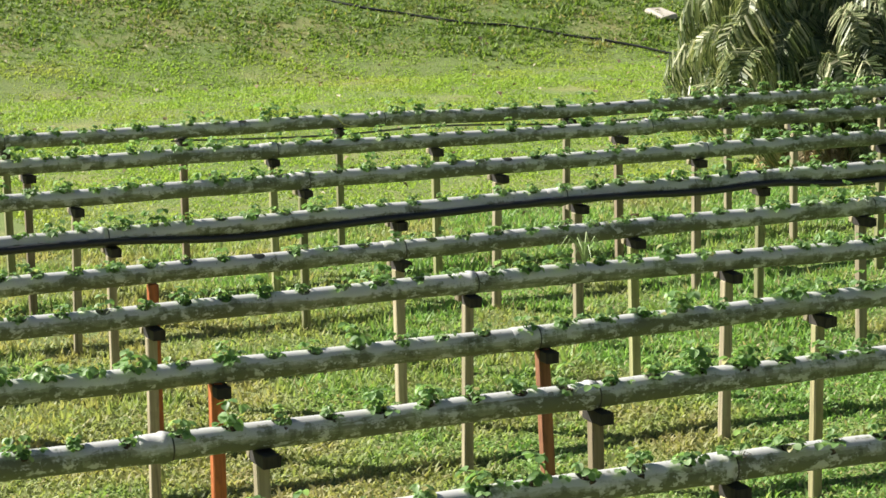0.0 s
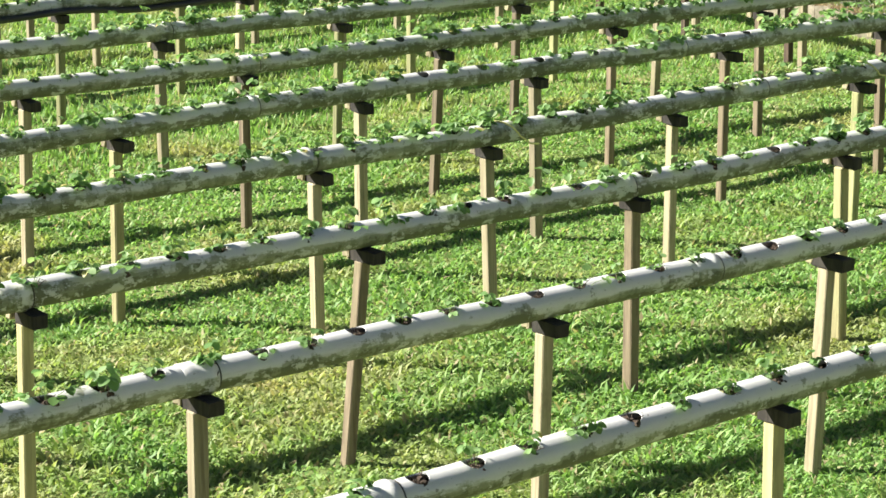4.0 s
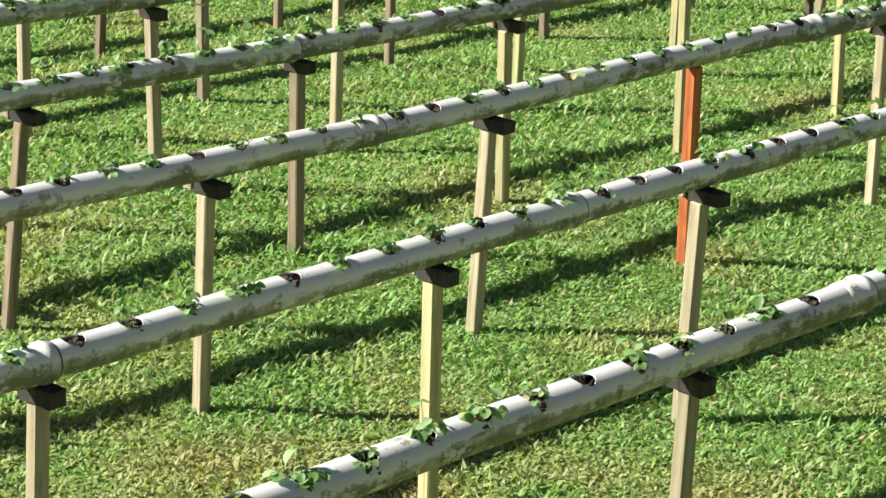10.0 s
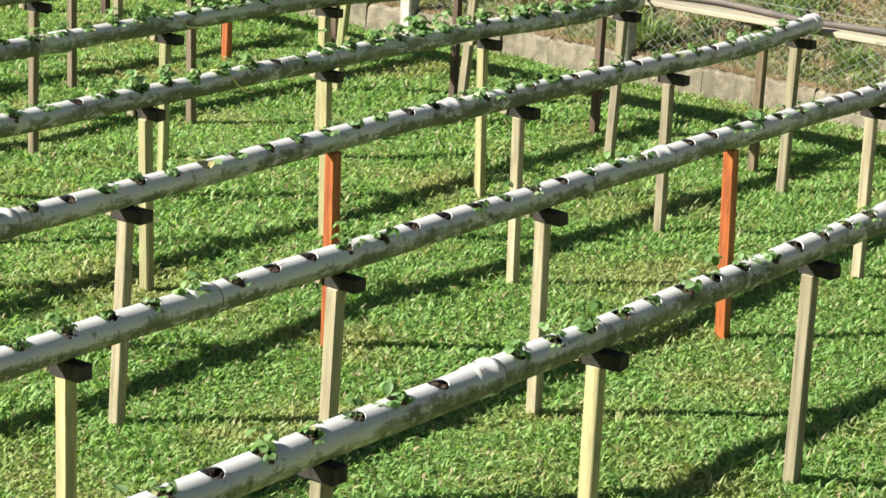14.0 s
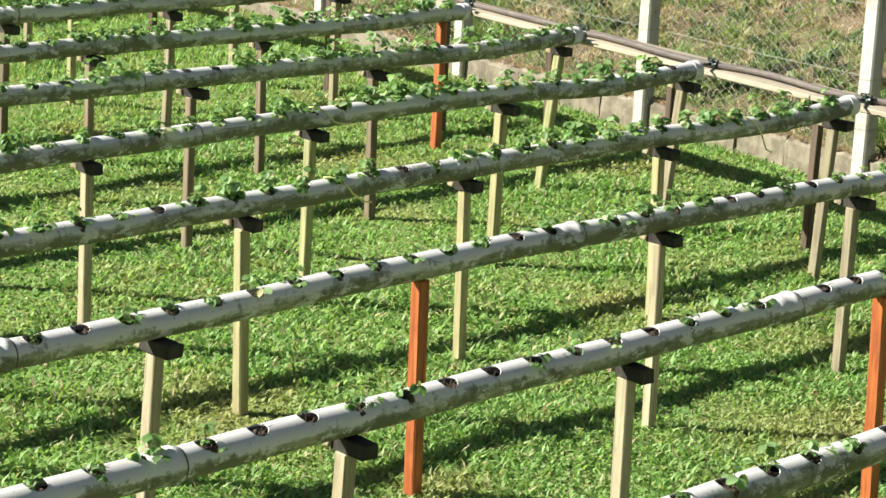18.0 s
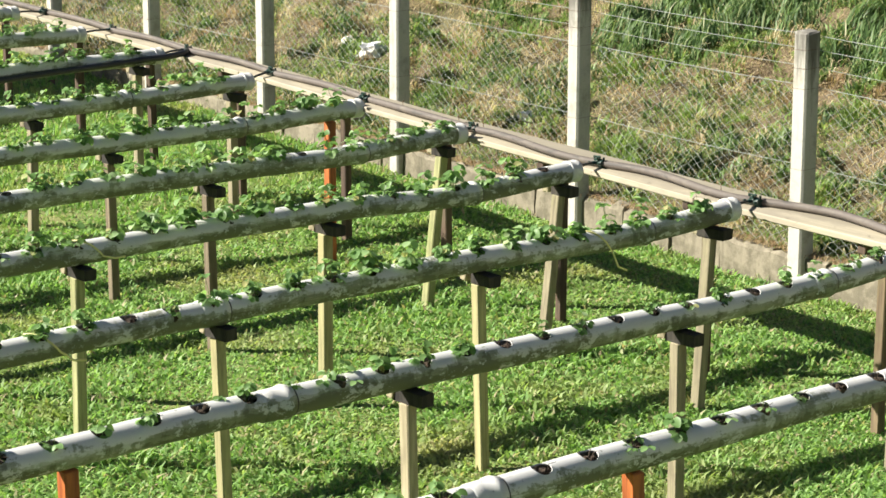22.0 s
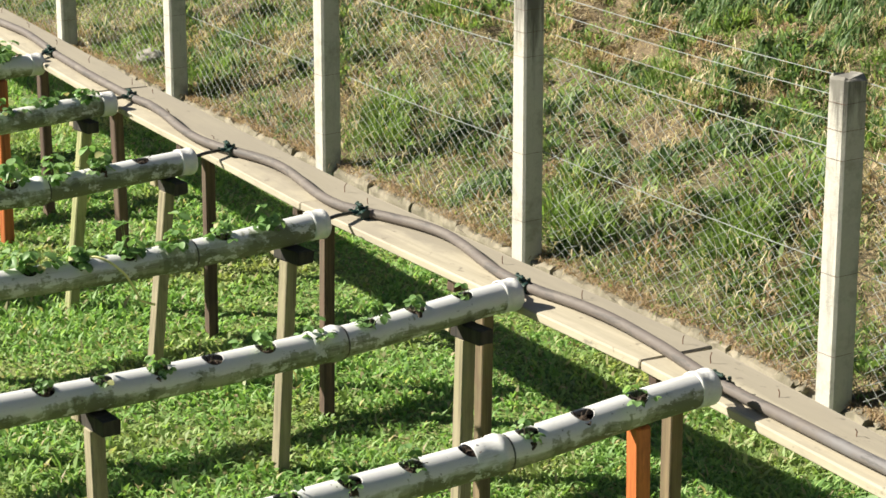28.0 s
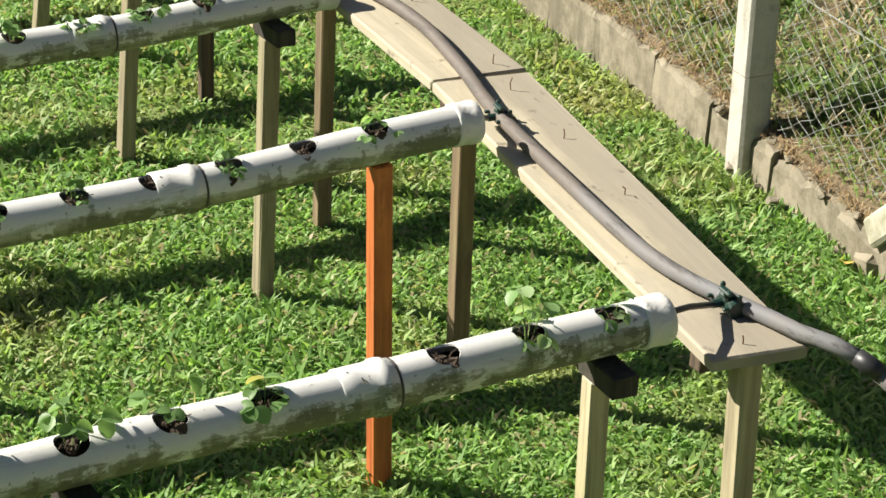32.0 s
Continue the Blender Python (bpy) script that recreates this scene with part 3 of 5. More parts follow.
BROWN = {(9, -6.07), (7, -1.60), (7, -3.00), (8, -9.08), (6, -4.21), (9, -7.58), (6, -2.78), (6, -5.65), (5, -2.54), (8, -7.0)}
ORANGE = {(5, -9.94), (6, 0.20), (7, -10.35), (7, -8.75), (9, -10.73), (10, -4.80), (11, -3.36), (11, -0.63)}


def pipe_z(k, x):
    """Height of the pipe's axis: it sags a little and is lifted near its end."""
    z = sum(float(np.interp(x + q, [p[0] for p in AXIS[k]], [p[1] for p in AXIS[k]])) for q in (-0.25, 0.0, 0.25)) / 3
    return z - 0.004 * math.sin(3.1 * x + k) ** 2


def hole_places(k):
    first, step = PITCH.get(k, (-6.0 + 0.037 * k, 0.207))
    n0 = math.ceil((LEFT + 0.12 - first) / step)
    return [h for h in (first + step * n for n in range(n0, n0 + 90)) if h < PIPE_END[k] - 0.1]


HOLE, CELL, RING = 0.037, 0.05, 18


def pipe_section(b, k, x0, x1, holes, turn):
    """A length of pipe with round planting holes through its crown, with wall thickness."""
    y0 = 0.0
    top = 3                        # quarter-turns of 20 degrees to each side of the crown
    rim_uv = [(-CELL, (j - top) * math.radians(20)) for j in range(2 * top)]
    rim_uv += [(-CELL + CELL * i / 2, math.radians(60)) for i in range(4)]
    rim_uv += [(CELL, (top - j) * math.radians(20)) for j in range(2 * top)]
    rim_uv += [(CELL - CELL * i / 2, -math.radians(60)) for i in range(4)]

    def at(x, a, r):
        return (x, y0 + r * math.sin(a + turn), pipe_z(k, x) - pipe_z(k, x0) + r * math.cos(a + turn))

    cuts = [x0]
    for h in holes:
        cuts += [h - CELL, h + CELL]
    cuts.append(x1)
    for r, flip in ((R, False), (R - 0.0045, True)):
        def face(*i):
            return i[::-1] if flip else i
        for i in range(len(cuts) - 1):
            a, c = cuts[i], cuts[i + 1]
            span = range(RING) if i % 2 == 0 else range(top, RING - top)
            vs, fs = [], []
            for j in span:
                t0, t1 = math.radians(20 * j), math.radians(20 * (j + 1))
                n = len(vs)
                vs += [at(a, t0, r), at(c, t0, r), at(c, t1, r), at(a, t1, r)]
                fs.append(face(n, n + 1, n + 2, n + 3))
            b.add(vs, fs)
    for h in holes:
        n = len(rim_uv)
        vs, fs = [], []
        for r in (R, R - 0.0045):
            for w in (0.0, 0.5, 1.0):
                for u, a in rim_uv:
                    ang = math.atan2(a * R, u)
                    cu, cv = HOLE * math.cos(ang), HOLE * math.sin(ang) / R
                    vs.append(at(h + u + (cu - u) * w, a + (cv - a) * w, r))
        for i in range(n):
            j = (i + 1) % n
            for w in range(2):
                fs.append((w * n + i, w * n + j, (w + 1) * n + j, (w + 1) * n + i)[::-1])
                fs.append((3 * n + w * n + i, 3 * n + w * n + j, 4 * n + w * n + j, 4 * n + w * n + i))
            fs.append((2 * n + i, 2 * n + j, 5 * n + j, 5 * n + i)[::-1])
        b.add(vs, fs)
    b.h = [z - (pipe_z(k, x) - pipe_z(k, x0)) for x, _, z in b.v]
    return b


def lathe_x(b, profile, sides=20):
    """Rings about the x axis: profile of (x, radius)."""
    vs = [(x, r * math.sin(2 * math.pi * s / sides), r * math.cos(2 * math.pi * s / sides)) for x, r in profile for s in range(sides)]
    fs = [(i * sides + s, (i + 1) * sides + s, (i + 1) * sides + (s + 1) % sides, i * sides + (s + 1) % sides) for i in range(len(profile) - 1) for s in range(sides)]
    b.add(vs, fs)
    b.h = [v[2] for v in b.v]
    return b


CAP = lathe_x(Build(), [(-0.066, 0.0556), (-0.065, 0.0592), (-0.060, 0.0606), (-0.052, 0.0600), (-0.046, 0.0588), (-0.020, 0.0588), (-0.016, 0.0604), (-0.006, 0.0608), (0.003, 0.0596), (0.008, 0.0560), (0.0095, 0.048), (0.009, 0.001)]).mesh("end_cap", CAP_WHITE, True)
BELL = lathe_x(Build(), [(-0.10, 0.0553), (-0.096, 0.0588), (-0.06, 0.0596), (-0.014, 0.0600), (-0.010, 0.0640), (0.004, 0.0652), (0.014, 0.0636), (0.018, 0.0598), (0.029, 0.0590), (0.031, 0.0553)]).mesh("pipe_socket", PVC, True)

# sections that are cleaner or dirtier than the rest
GRIME = {(12, -1.27): -0.07, (12, -4.2): -0.02, (12, -7.13): 0.04, (11, -4.0): 0.01, (10, -3.9): -0.01, (11, -1.18): -0.03, (8, -4.0): 0.0, (9, -3.3): 0.02,
         (6, -2.6): -0.05, (6, -0.5): -0.06, (5, -2.5): -0.07, (5, -0.5): -0.06, (4, -3.9): -0.08, (4, -0.9): -0.08, (3, -2.2): -0.06, (2, -2.0): -0.07, (1, -3.7): -0.02}
ROW_GRIME = {12: -0.03, 11: -0.02, 10: -0.055, 9: 0.04, 8: 0.04, 7: 0.02, 6: 0.0, 5: -0.01, 4: -0.03, 3: 0.0, 2: -0.01, 1: 0.03}
SEAL = lathe_x(Build(), [(0.030, 0.0556), (0.0315, 0.0572), (0.036, 0.0572), (0.0375, 0.0556)]).mesh("seal_ring", SEAL_RUBBER, True)


def growing_pipe(k):
    y = row_y(k)
    t = thing("growing_pipe", pose(LEFT, y, pipe_z(k, LEFT)), "white plastic growing pipe stained by algae, with planting holes", "pipe", "rows of growing pipes")
    holes = hole_places(k)
    bounds = [LEFT, *[j for j in JOINTS[k]], PIPE_END[k]]
    bounds = [v for v in bounds if v >= LEFT]
    for a, c in zip(bounds[:-1], bounds[1:]):
        own = [h for h in holes if a + 0.055 < h < c - 0.055]
        b = pipe_section(Build(), k, a, c, own, -0.22 + 0.09 * math.sin(9.1 * a + k))
        b.grime = GRIME.get((k, a), ROW_GRIME.get(k, 0.0))
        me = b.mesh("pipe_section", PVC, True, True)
        part("pipe_section", me, t, m=pose(0, 0, pipe_z(k, a) - pipe_z(k, LEFT)) @ Matrix.Translation((-LEFT, 0, 0)))
        if a > LEFT:
            part("pipe_socket", BELL, t, m=pose(a - LEFT, 0, pipe_z(k, a) - pipe_z(k, LEFT)))
            part("seal_ring", SEAL, t, "dark joint line", m=pose(a - LEFT, 0, pipe_z(k, a) - pipe_z(k, LEFT)))
    part("end_cap", CAP, t, "white end cap", pose(PIPE_END[k] - LEFT, 0, pipe_z(k, PIPE_END[k]) - pipe_z(k, LEFT)))
    rng = random.Random(100 + k)
    xs = np.arange(LEFT + 0.02, PIPE_END[k] - 0.02, 0.05)
    vs, fs = [], []
    for i, x in enumerate(xs):
        for j, v in enumerate((-0.048, -0.016, 0.016, 0.048)):
            vs.append((x - LEFT, v, pipe_z(k, x) - pipe_z(k, LEFT) + 0.012 + rng.uniform(-0.007, 0.009)))
    for i in range(len(xs) - 1):
        fs += [(i * 4 + j, (i + 1) * 4 + j, (i + 1) * 4 + j + 1, i * 4 + j + 1) for j in range(3)]
    part("substrate", Build().add(vs, fs).mesh("substrate", SOIL), t, "dark brown growing substrate")
    return t


for row in range(1, 13):
    growing_pipe(row)

# ---------------------------------------------------------------- posts under the pipes
prng = random.Random(7)
BLOCKS = [box(Build(), (prng.uniform(0.06, 0.08), prng.uniform(0.13, 0.18), 0.052), (prng.uniform(-0.005, 0.015), prng.uniform(-0.035, -0.015), 0.0), 0.003, 0.003, prng).mesh("cross_block", BLOCK_WOOD) for _ in range(9)]
SHIMS = [box(Build(), (0.06, 0.04, 0.042), (-0.004, 0.072, 0.0), 0.006, 0.003, prng).mesh("wedge", POST_WOOD) for _ in range(2)]


def support_post(k, x):
    rng = random.Random(int(k * 1000 - x * 100))
    y = row_y(k)
    g = float(land(x, y))
    orange = (k, x) in ORANGE
    top = pipe_z(k, x) - R - 0.002
    lean = (LEAN.get((k, x), rng.uniform(-0.035, 0.012)), rng.uniform(-0.015, 0.015))
    if orange:
        t = thing("support_post", pose(x, y, g), "orange-stained square wooden post under a growing pipe", "post", "posts under the pipes")
        w = 0.057
        h = top - g + 0.06
        me = box(Build(), (w, w, h), (0, 0, h / 2 - 0.06), 0.005, 0.0015, rng, lean).mesh("post", FADED_WOOD if (k, x) == (7, -8.75) else ORANGE_WOOD)
        part("post", me, t)
        if (k, x) in {(7, -10.35), (7, -8.75)}:
            part("cross_block", BLOCKS[0], t, "blackened wooden block", pose(0, 0, top - g - 0.026))
        return t
    t = thing("support_post", pose(x, y, g), "weathered square wooden post with a blackened cross block under a pipe", "post", "posts under the pipes")
    w = rng.uniform(0.049, 0.057)
    h = top - g - 0.052 + 0.06
    wood = YELLOW_WOOD if (k, x) in YELLOW else BROWN_WOOD if (k, x) in BROWN else rng.choice((POST_WOOD, POST_WOOD, POST_WOOD, POST_WOOD, GREEN_WOOD, BROWN_WOOD)) if k < 9 else POST_WOOD
    me = box(Build(), (w, w, h), (0, 0, h / 2 - 0.06), 0.005, 0.0015, rng, lean).mesh("post", wood)
    part("post", me, t)
    part("cross_block", BLOCKS[rng.randrange(9)], t, "blackened wooden block", pose(0, rng.uniform(-0.01, 0.01), top - g - 0.0265, 0, 0, rng.uniform(-4, 4)))
    part("wedge", SHIMS[rng.randrange(2)], t, m=pose(0, 0, top - g - 0.0265))
    return t


for row, places in POSTS.items():
    for px in places:
        support_post(row, px)

# ---------------------------------------------------------------- plank shelf and supply hose at the pipe ends
PLANK_WIDTHS = (0.246, 0.307, 0.325, 0.30, 0.29, 0.29)
PLANK_FLARE = (0.056, 0.01, 0.0, 0.0, 0.0, 0.0)     # how much wider a plank is at its far end
EDGE = [(-0.08, -0.463), (1.74, -0.21), (4.15, -0.025), (6.60, 0.29), (9.10, 0.68), (11.6, 1.02), (14.1, 1.32)]
PLANK_TOP, PLANK_T = 0.975, 0.034


def edge_x(y):
    return float(np.interp(y, [p[0] for p in EDGE], [p[1] for p in EDGE]))


def plank_shelf():
    t = thing("plank_shelf", pose(0, 0, 0), "weathered grey-brown wooden plank shelf across the pipe ends", "shelf")
    for n, ((y0, x0), (y1, x1)) in enumerate(zip(EDGE[:-1], EDGE[1:])):
        ln, a = math.hypot(y1 - y0, x1 - x0), math.atan2(x1 - x0, y1 - y0)
        rng = random.Random(n)
        wide = PLANK_WIDTHS[n]
        b = Build()
        box(b, (wide, ln - 0.006, PLANK_T), (wide / 2, ln / 2, -PLANK_T / 2), 0.005, 0.001, rng)
        b.v = [(px + (PLANK_FLARE[n] * py / ln if px > wide / 2 else 0.0), py, pz) for px, py, pz in b.v]
        board = part("plank", b.mesh("plank", PLANK_WOOD), t, m=Matrix.Translation((x0, y0, PLANK_TOP + rng.uniform(-0.002, 0.002))) @ pose(0, 0, 0, 0, 0, -math.degrees(a)))
        for q in (0.03, 0.28, 0.5, 0.72, 0.93):
            nb = Build()
            hgt = rng.uniform(0.02, 0.045)
            tube(nb, [(0, 0, -0.01), (rng.uniform(-0.004, 0.004), 0, hgt * 0.6), (rng.uniform(-0.012, 0.012), rng.uniform(-0.01, 0.01), hgt)], 0.0018, 5)
            part("nail", nb.mesh("nail", RUST), board, "rusty upright nail", pose(wide * rng.choice((0.42, 0.75, 0.8)), ln * q, 0.0))
    return t


plank_shelf()


def shelf_post(y, x, dark=True):
    rng = random.Random(int(y * 100))
    g = float(land(x, y))
    t = thing("shelf_post", pose(x, y, g), ("dark brown" if dark else "weathered brown") + " square wooden post holding the plank shelf", "post", "posts under the plank shelf")
    h = PLANK_TOP - PLANK_T - g + 0.05
    w = rng.uniform(0.050, 0.058)
    part("post", box(Build(), (w, w, h), (0, 0, h / 2 - 0.05), 0.005, 0.0015, rng, (rng.uniform(-0.02, 0.02), 0.0)).mesh("post", DARK_WOOD if dark else (POST_WOOD if y < 0 else MID_WOOD)), t)
    part("bearer", box(Build(), (0.22, 0.05, 0.05), (edge_x(y) + 0.135 - x, 0.055, h - 0.05 - 0.026), 0.006, 0.002, rng).mesh("bearer", DARK_WOOD), t, "dark wooden bearer")
    return t


SHELF_Y = (1.63, 2.93, 4.18, 5.46, 6.66, 7.87, 9.35, 10.75, 12.0, 13.4)
shelf_post(-0.02, edge_x(-0.02) + 0.13, False)
for n, sy in enumerate(SHELF_Y):
    shelf_post(sy, edge_x(sy) + (0.07 if n == 0 else 0.15), n > 1)


def valve_place(k):
    y = row_y(k)
    dy = {12: 0.12, 11: 0.12, 10: 0.12}.get(k, 0.07)
    return Vector((edge_x(y + dy) + {12: 0.152, 11: 0.075, 10: 0.105, 9: 0.105, 8: 0.08}.get(k, 0.10), y + dy, PLANK_TOP + 0.022))


def supply_hose():
    t = thing("supply_hose", pose(0, 0, 0), "dusty grey-black supply hose lying along the plank with green valves", "hose")
    pts = []
    y = 14.0
    lay = [(-0.12, 0.25), (-0.02, 0.222), (0.09, 0.178), (0.18, 0.135), (0.35, 0.084), (0.5, 0.068), (0.7, 0.064), (1.1, 0.066), (1.48, 0.071), (1.61, 0.087), (1.82, 0.11), (2.04, 0.138), (2.22, 0.144), (2.38, 0.135), (2.5, 0.115), (2.62, 0.105),
           (2.75, 0.106), (2.9, 0.13), (3.09, 0.178), (3.32, 0.22), (3.48, 0.208), (3.64, 0.17), (3.77, 0.135), (3.86, 0.09), (3.98, 0.068), (4.16, 0.084), (4.35, 0.113), (4.55, 0.144), (4.74, 0.150), (4.92, 0.118), (5.07, 0.072), (5.15, 0.048), (5.33, 0.027),
           (5.56, 0.043), (5.84, 0.088), (6.11, 0.115), (6.26, 0.097), (6.9, 0.085), (7.5, 0.11), (8.1, 0.14), (8.7, 0.10), (9.4, 0.13), (10.0, 0.09), (10.7, 0.13), (11.2, 0.09), (12.0, 0.13), (14.0, 0.10)]
    ys, xs = [p[0] for p in lay], [p[1] for p in lay]
    while y > -0.10:
        off = sum(float(np.interp(y + q, ys, xs)) for q in (-0.06, 0.0, 0.06)) / 3
        w = math.sin(math.pi * ((y / STEP) % 1.0))
        pts.append((edge_x(y) + off, y, PLANK_TOP + 0.021 + 0.008 * w))
        y -= 0.08
    x0 = edge_x(-0.1) + 0.255
    pts += [(x0 + 0.02, -0.16, PLANK_TOP + 0.02), (x0 + 0.055, -0.245, PLANK_TOP + 0.002)]
    part("hose", tube(Build(), pts, 0.021, 10).mesh("hose", HOSE_GREY, True), t)
    last = Vector(pts[-1])
    part("hose_joint", tube(Build(), [last + Vector((-0.012, 0.026, 0.009)), last, last + Vector((0.016, -0.035, -0.014))], 0.0228, 10).mesh("hose_joint", HOSE_BLACK, True), t, "black hose joint")
    tail = [last + Vector((0.04 * i, -0.075 * i, -0.034 * i - 0.008 * i * i)) for i in range(0, 9)]
    part("hose_tail", tube(Build(), tail, [0.020, 0.024, 0.026] + [0.026] * 6, 10).mesh("hose_tail", HOSE_DARK, True), t, "darker tail of the hose")
    for k in range(1, 13):
        c = valve_place(k)
        vb = Build()
        tube(vb, [(-0.05, 0, 0.004), (-0.02, 0, 0.006), (0.02, 0, 0.004)], 0.013, 8)
        box(vb, (0.035, 0.045, 0.04), (-0.005, 0, 0.014), 0.006)
        hb = tube(Build(), [(-0.02, -0.012, 0.03), (-0.02, -0.014, 0.046)], 0.006, 6)
        box(hb, (0.018, 0.055, 0.010), (-0.02, -0.014, 0.048), 0.003)
        tube(vb, [(0.0, -0.05, -0.001), (0.0, 0.05, -0.001)], 0.0245, 10)
        for q in (-0.045, 0.045):
            tube(vb, [(0.0, q - 0.007, -0.001), (0.0, q + 0.007, -0.001)], 0.029, 8)
            box(vb, (0.012, 0.012, 0.022), (0.004, q, 0.034), 0.002)
            box(vb, (0.024, 0.012, 0.010), (-0.030, q, 0.006), 0.002)
        tube(hb, [(-0.02, -0.030, 0.056), (-0.026, -0.046, 0.050)], 0.005, 6)
        valve = part("valve", vb.mesh("valve", VALVE), t, "green and black valve", Matrix.Translation(c) @ pose(0, 0, 0, 0, 0, -6) @ Matrix.Diagonal((0.9, 0.9, 0.8, 1.0)))
        part("handle", hb.mesh("handle", VALVE), valve)
        e = Vector((PIPE_END[k] + 0.004, row_y(k), pipe_z(k, PIPE_END[k]) + 0.01))
        a = c + Vector((-0.05, 0, 0.005))
        mid = (a + e) / 2 + Vector((0, 0, 0.006))
        part("feeder_tube", tube(Build(), [e - Vector((0.02, 0, 0)), mid, a], 0.008, 7).mesh("feeder_tube", HOSE_BLACK, True), t, "thin black feeder tube")
    return t


supply_hose()


def black_hose():
    """The black hose slung along the fourth pipe."""
    t = thing("black_hose", pose(0, 0, 0), "black hose slung under the side of a growing pipe", "hose")
    k, pts = 4, []
    lay = ((-13.2, 0.03), (-10.5, 0.02), (-9.85, 0.014), (-9.15, 0.074), (-8.7, 0.06), (-8.05, 0.03), (-7.5, 0.026), (-6.9, 0.008), (-5.9, 0.045), (-5.36, 0.022), (-4.9, 0.074), (-4.0, 0.06), (-2.5, 0.065), (-1.1, 0.05), (-0.68, 0.036), (-0.17, 0.022), (0.36, 0.0))
    for x in np.arange(LEFT, PIPE_END[4] + 0.02, 0.1):
        below = sum(float(np.interp(x + q, [p[0] for p in lay], [p[1] for p in lay])) for q in (-0.15, 0.0, 0.15)) / 3
        pts.append((x, row_y(k) - math.sqrt(0.079 ** 2 - below ** 2), pipe_z(k, x) - below))
    c = valve_place(4)
    pts += [(PIPE_END[4] + 0.10, row_y(4) - 0.06, pipe_z(k, PIPE_END[4]) + 0.003), (PIPE_END[4] + 0.2, row_y(4) - 0.02, pipe_z(k, PIPE_END[4]) + 0.005), tuple(c)]
    part("hose", tube(Build(), pts, 0.0225, 8).mesh("hose", HOSE_BLACK, True), t)
    return t


black_hose()


def drip_hose():
    """The thin dark hose that hangs below the first pipe."""
    t = thing("drip_hose", pose(0, 0, 0), "thin dark hose hanging slack below a growing pipe", "hose")
    pts = []
    for x in np.arange(-8.4, -4.0, 0.14):
        pts.append((x, row_y(1) - 0.045, pipe_z(1, x) - 0.068 - 0.035 * math.sin(1.35 * (x + 8.4)) ** 2))
    part("hose", tube(Build(), pts, 0.0085, 6).mesh("hose", HOSE_DARK, True), t)
    return t


drip_hose()

# ---------------------------------------------------------------- fence and low wall
FENCE_Y = (0.32, 2.64, 5.04, 7.19, 9.32, 11.24, 13.15, 15.05, 16.95)


def fence_post(y):
    x = fence_x(y)
    rng = random.Random(int(y * 50))
    t = thing("fence_post", pose(x, y, 0, 0, 0, -5.8), "pale square concrete fence post with wire ties", "fence post", "fence posts")
    b = Build()
    s, h = 0.058, 1.585
    box(b, (2 * s, 2 * s, h + 0.1), (0, 0, (h - 0.1) / 2), 0.012, 0.0015, rng)
    b.v[-16:] = [(px, py, pz - rng.uniform(0.0, 0.02)) for px, py, pz in b.v[-16:]]
    part("shaft", b.mesh("shaft", POST_CONCRETE), t)
    for z in (0.42, 0.76, 1.24, 1.36, 1.47):
        q = s + 0.002
        ring = [(-q, -q, 0), (q, -q, 0.004), (q, q, 0), (-q, q, -0.004), (-q, -q, 0)]
        part("tie_wire", tube(Build(), ring, 0.0008, 4).mesh("tie_wire", RUST), t, "dark tie wire", pose(0, 0, z))
    return t


for fy in FENCE_Y:
    fence_post(fy)


def chain_link():
    t = thing("chain_link_fence", pose(0, 0, 0), "galvanised chain-link fence with plain wires above it", "fence", kind="structure")
    y0, y1, z0, z1 = FENCE_Y[0], FENCE_Y[-1], 0.23, 1.24
    h, step, r = z1 - z0, 0.104, 0.0014
    run = h * 1.6
    net, rng = Build(), random.Random(31)
    for sgn in (1, -1):
        s = y0 - run
        while s < y1 + run:
            ends = []
            for q in np.linspace(0, 1, 23):
                yy = s + (run * q if sgn > 0 else run * (1 - q))
                if y0 <= yy <= y1:
                    wob = 0.012 * math.sin(2.1 * yy + 1.3 * q) + 0.004 * sgn
                    ends.append((fence_x(yy) + 0.062 + wob + rng.uniform(-0.006, 0.006), yy + rng.uniform(-0.011, 0.011), z0 + h * q + rng.uniform(-0.010, 0.010)))
            if len(ends) > 1:
                tube(net, ends, r, 3, False)
            s += step
    part("mesh", net.mesh("mesh", WIRE, True), t, "galvanised diamond wire mesh")
    for z, rad in ((0.76, 0.0020), (1.24, 0.0021), (1.355, 0.0015), (1.46, 0.0017), (1.545, 0.0018)):
        pts = []
        for a, c in zip(FENCE_Y[:-1], FENCE_Y[1:]):
            for q in np.linspace(0, 1, 8)[:-1]:
                yy = a + (c - a) * q
                pts.append((fence_x(yy) + 0.06, yy, z - 0.012 * math.sin(math.pi * q)))
        part("line_wire", tube(Build(), pts, rad, 5).mesh("line_wire", WIRE), t)
    return t


chain_link()


def brace():
    t = thing("fence_brace", pose(0, 0, 0), "slanting square concrete brace of the fence", "brace")
    a, c = Vector((fence_x(1.7) + 0.01, 1.75, 0.16)), Vector((fence_x(0.36) - 0.02, 0.36, 1.38))
    d = c - a
    b = box(Build(), (0.105, 0.105, d.length), (0, 0, d.length / 2), 0.012, 0.002, random.Random(3))
    frng = random.Random(4)
    foot = box(Build(), (0.14, 0.15, 0.20), (a.x + 0.02, a.y + 0.01, 0.01), 0.05, 0.014, frng)
    part("footing", foot.mesh("footing", WALL_CONCRETE), t, "rough lump of concrete")
    part("strut", b.mesh("strut", BRACE_CONCRETE), t, m=Matrix.Translation(a) @ d.to_track_quat("Z", "X").to_matrix().to_4x4())
    return t


brace()


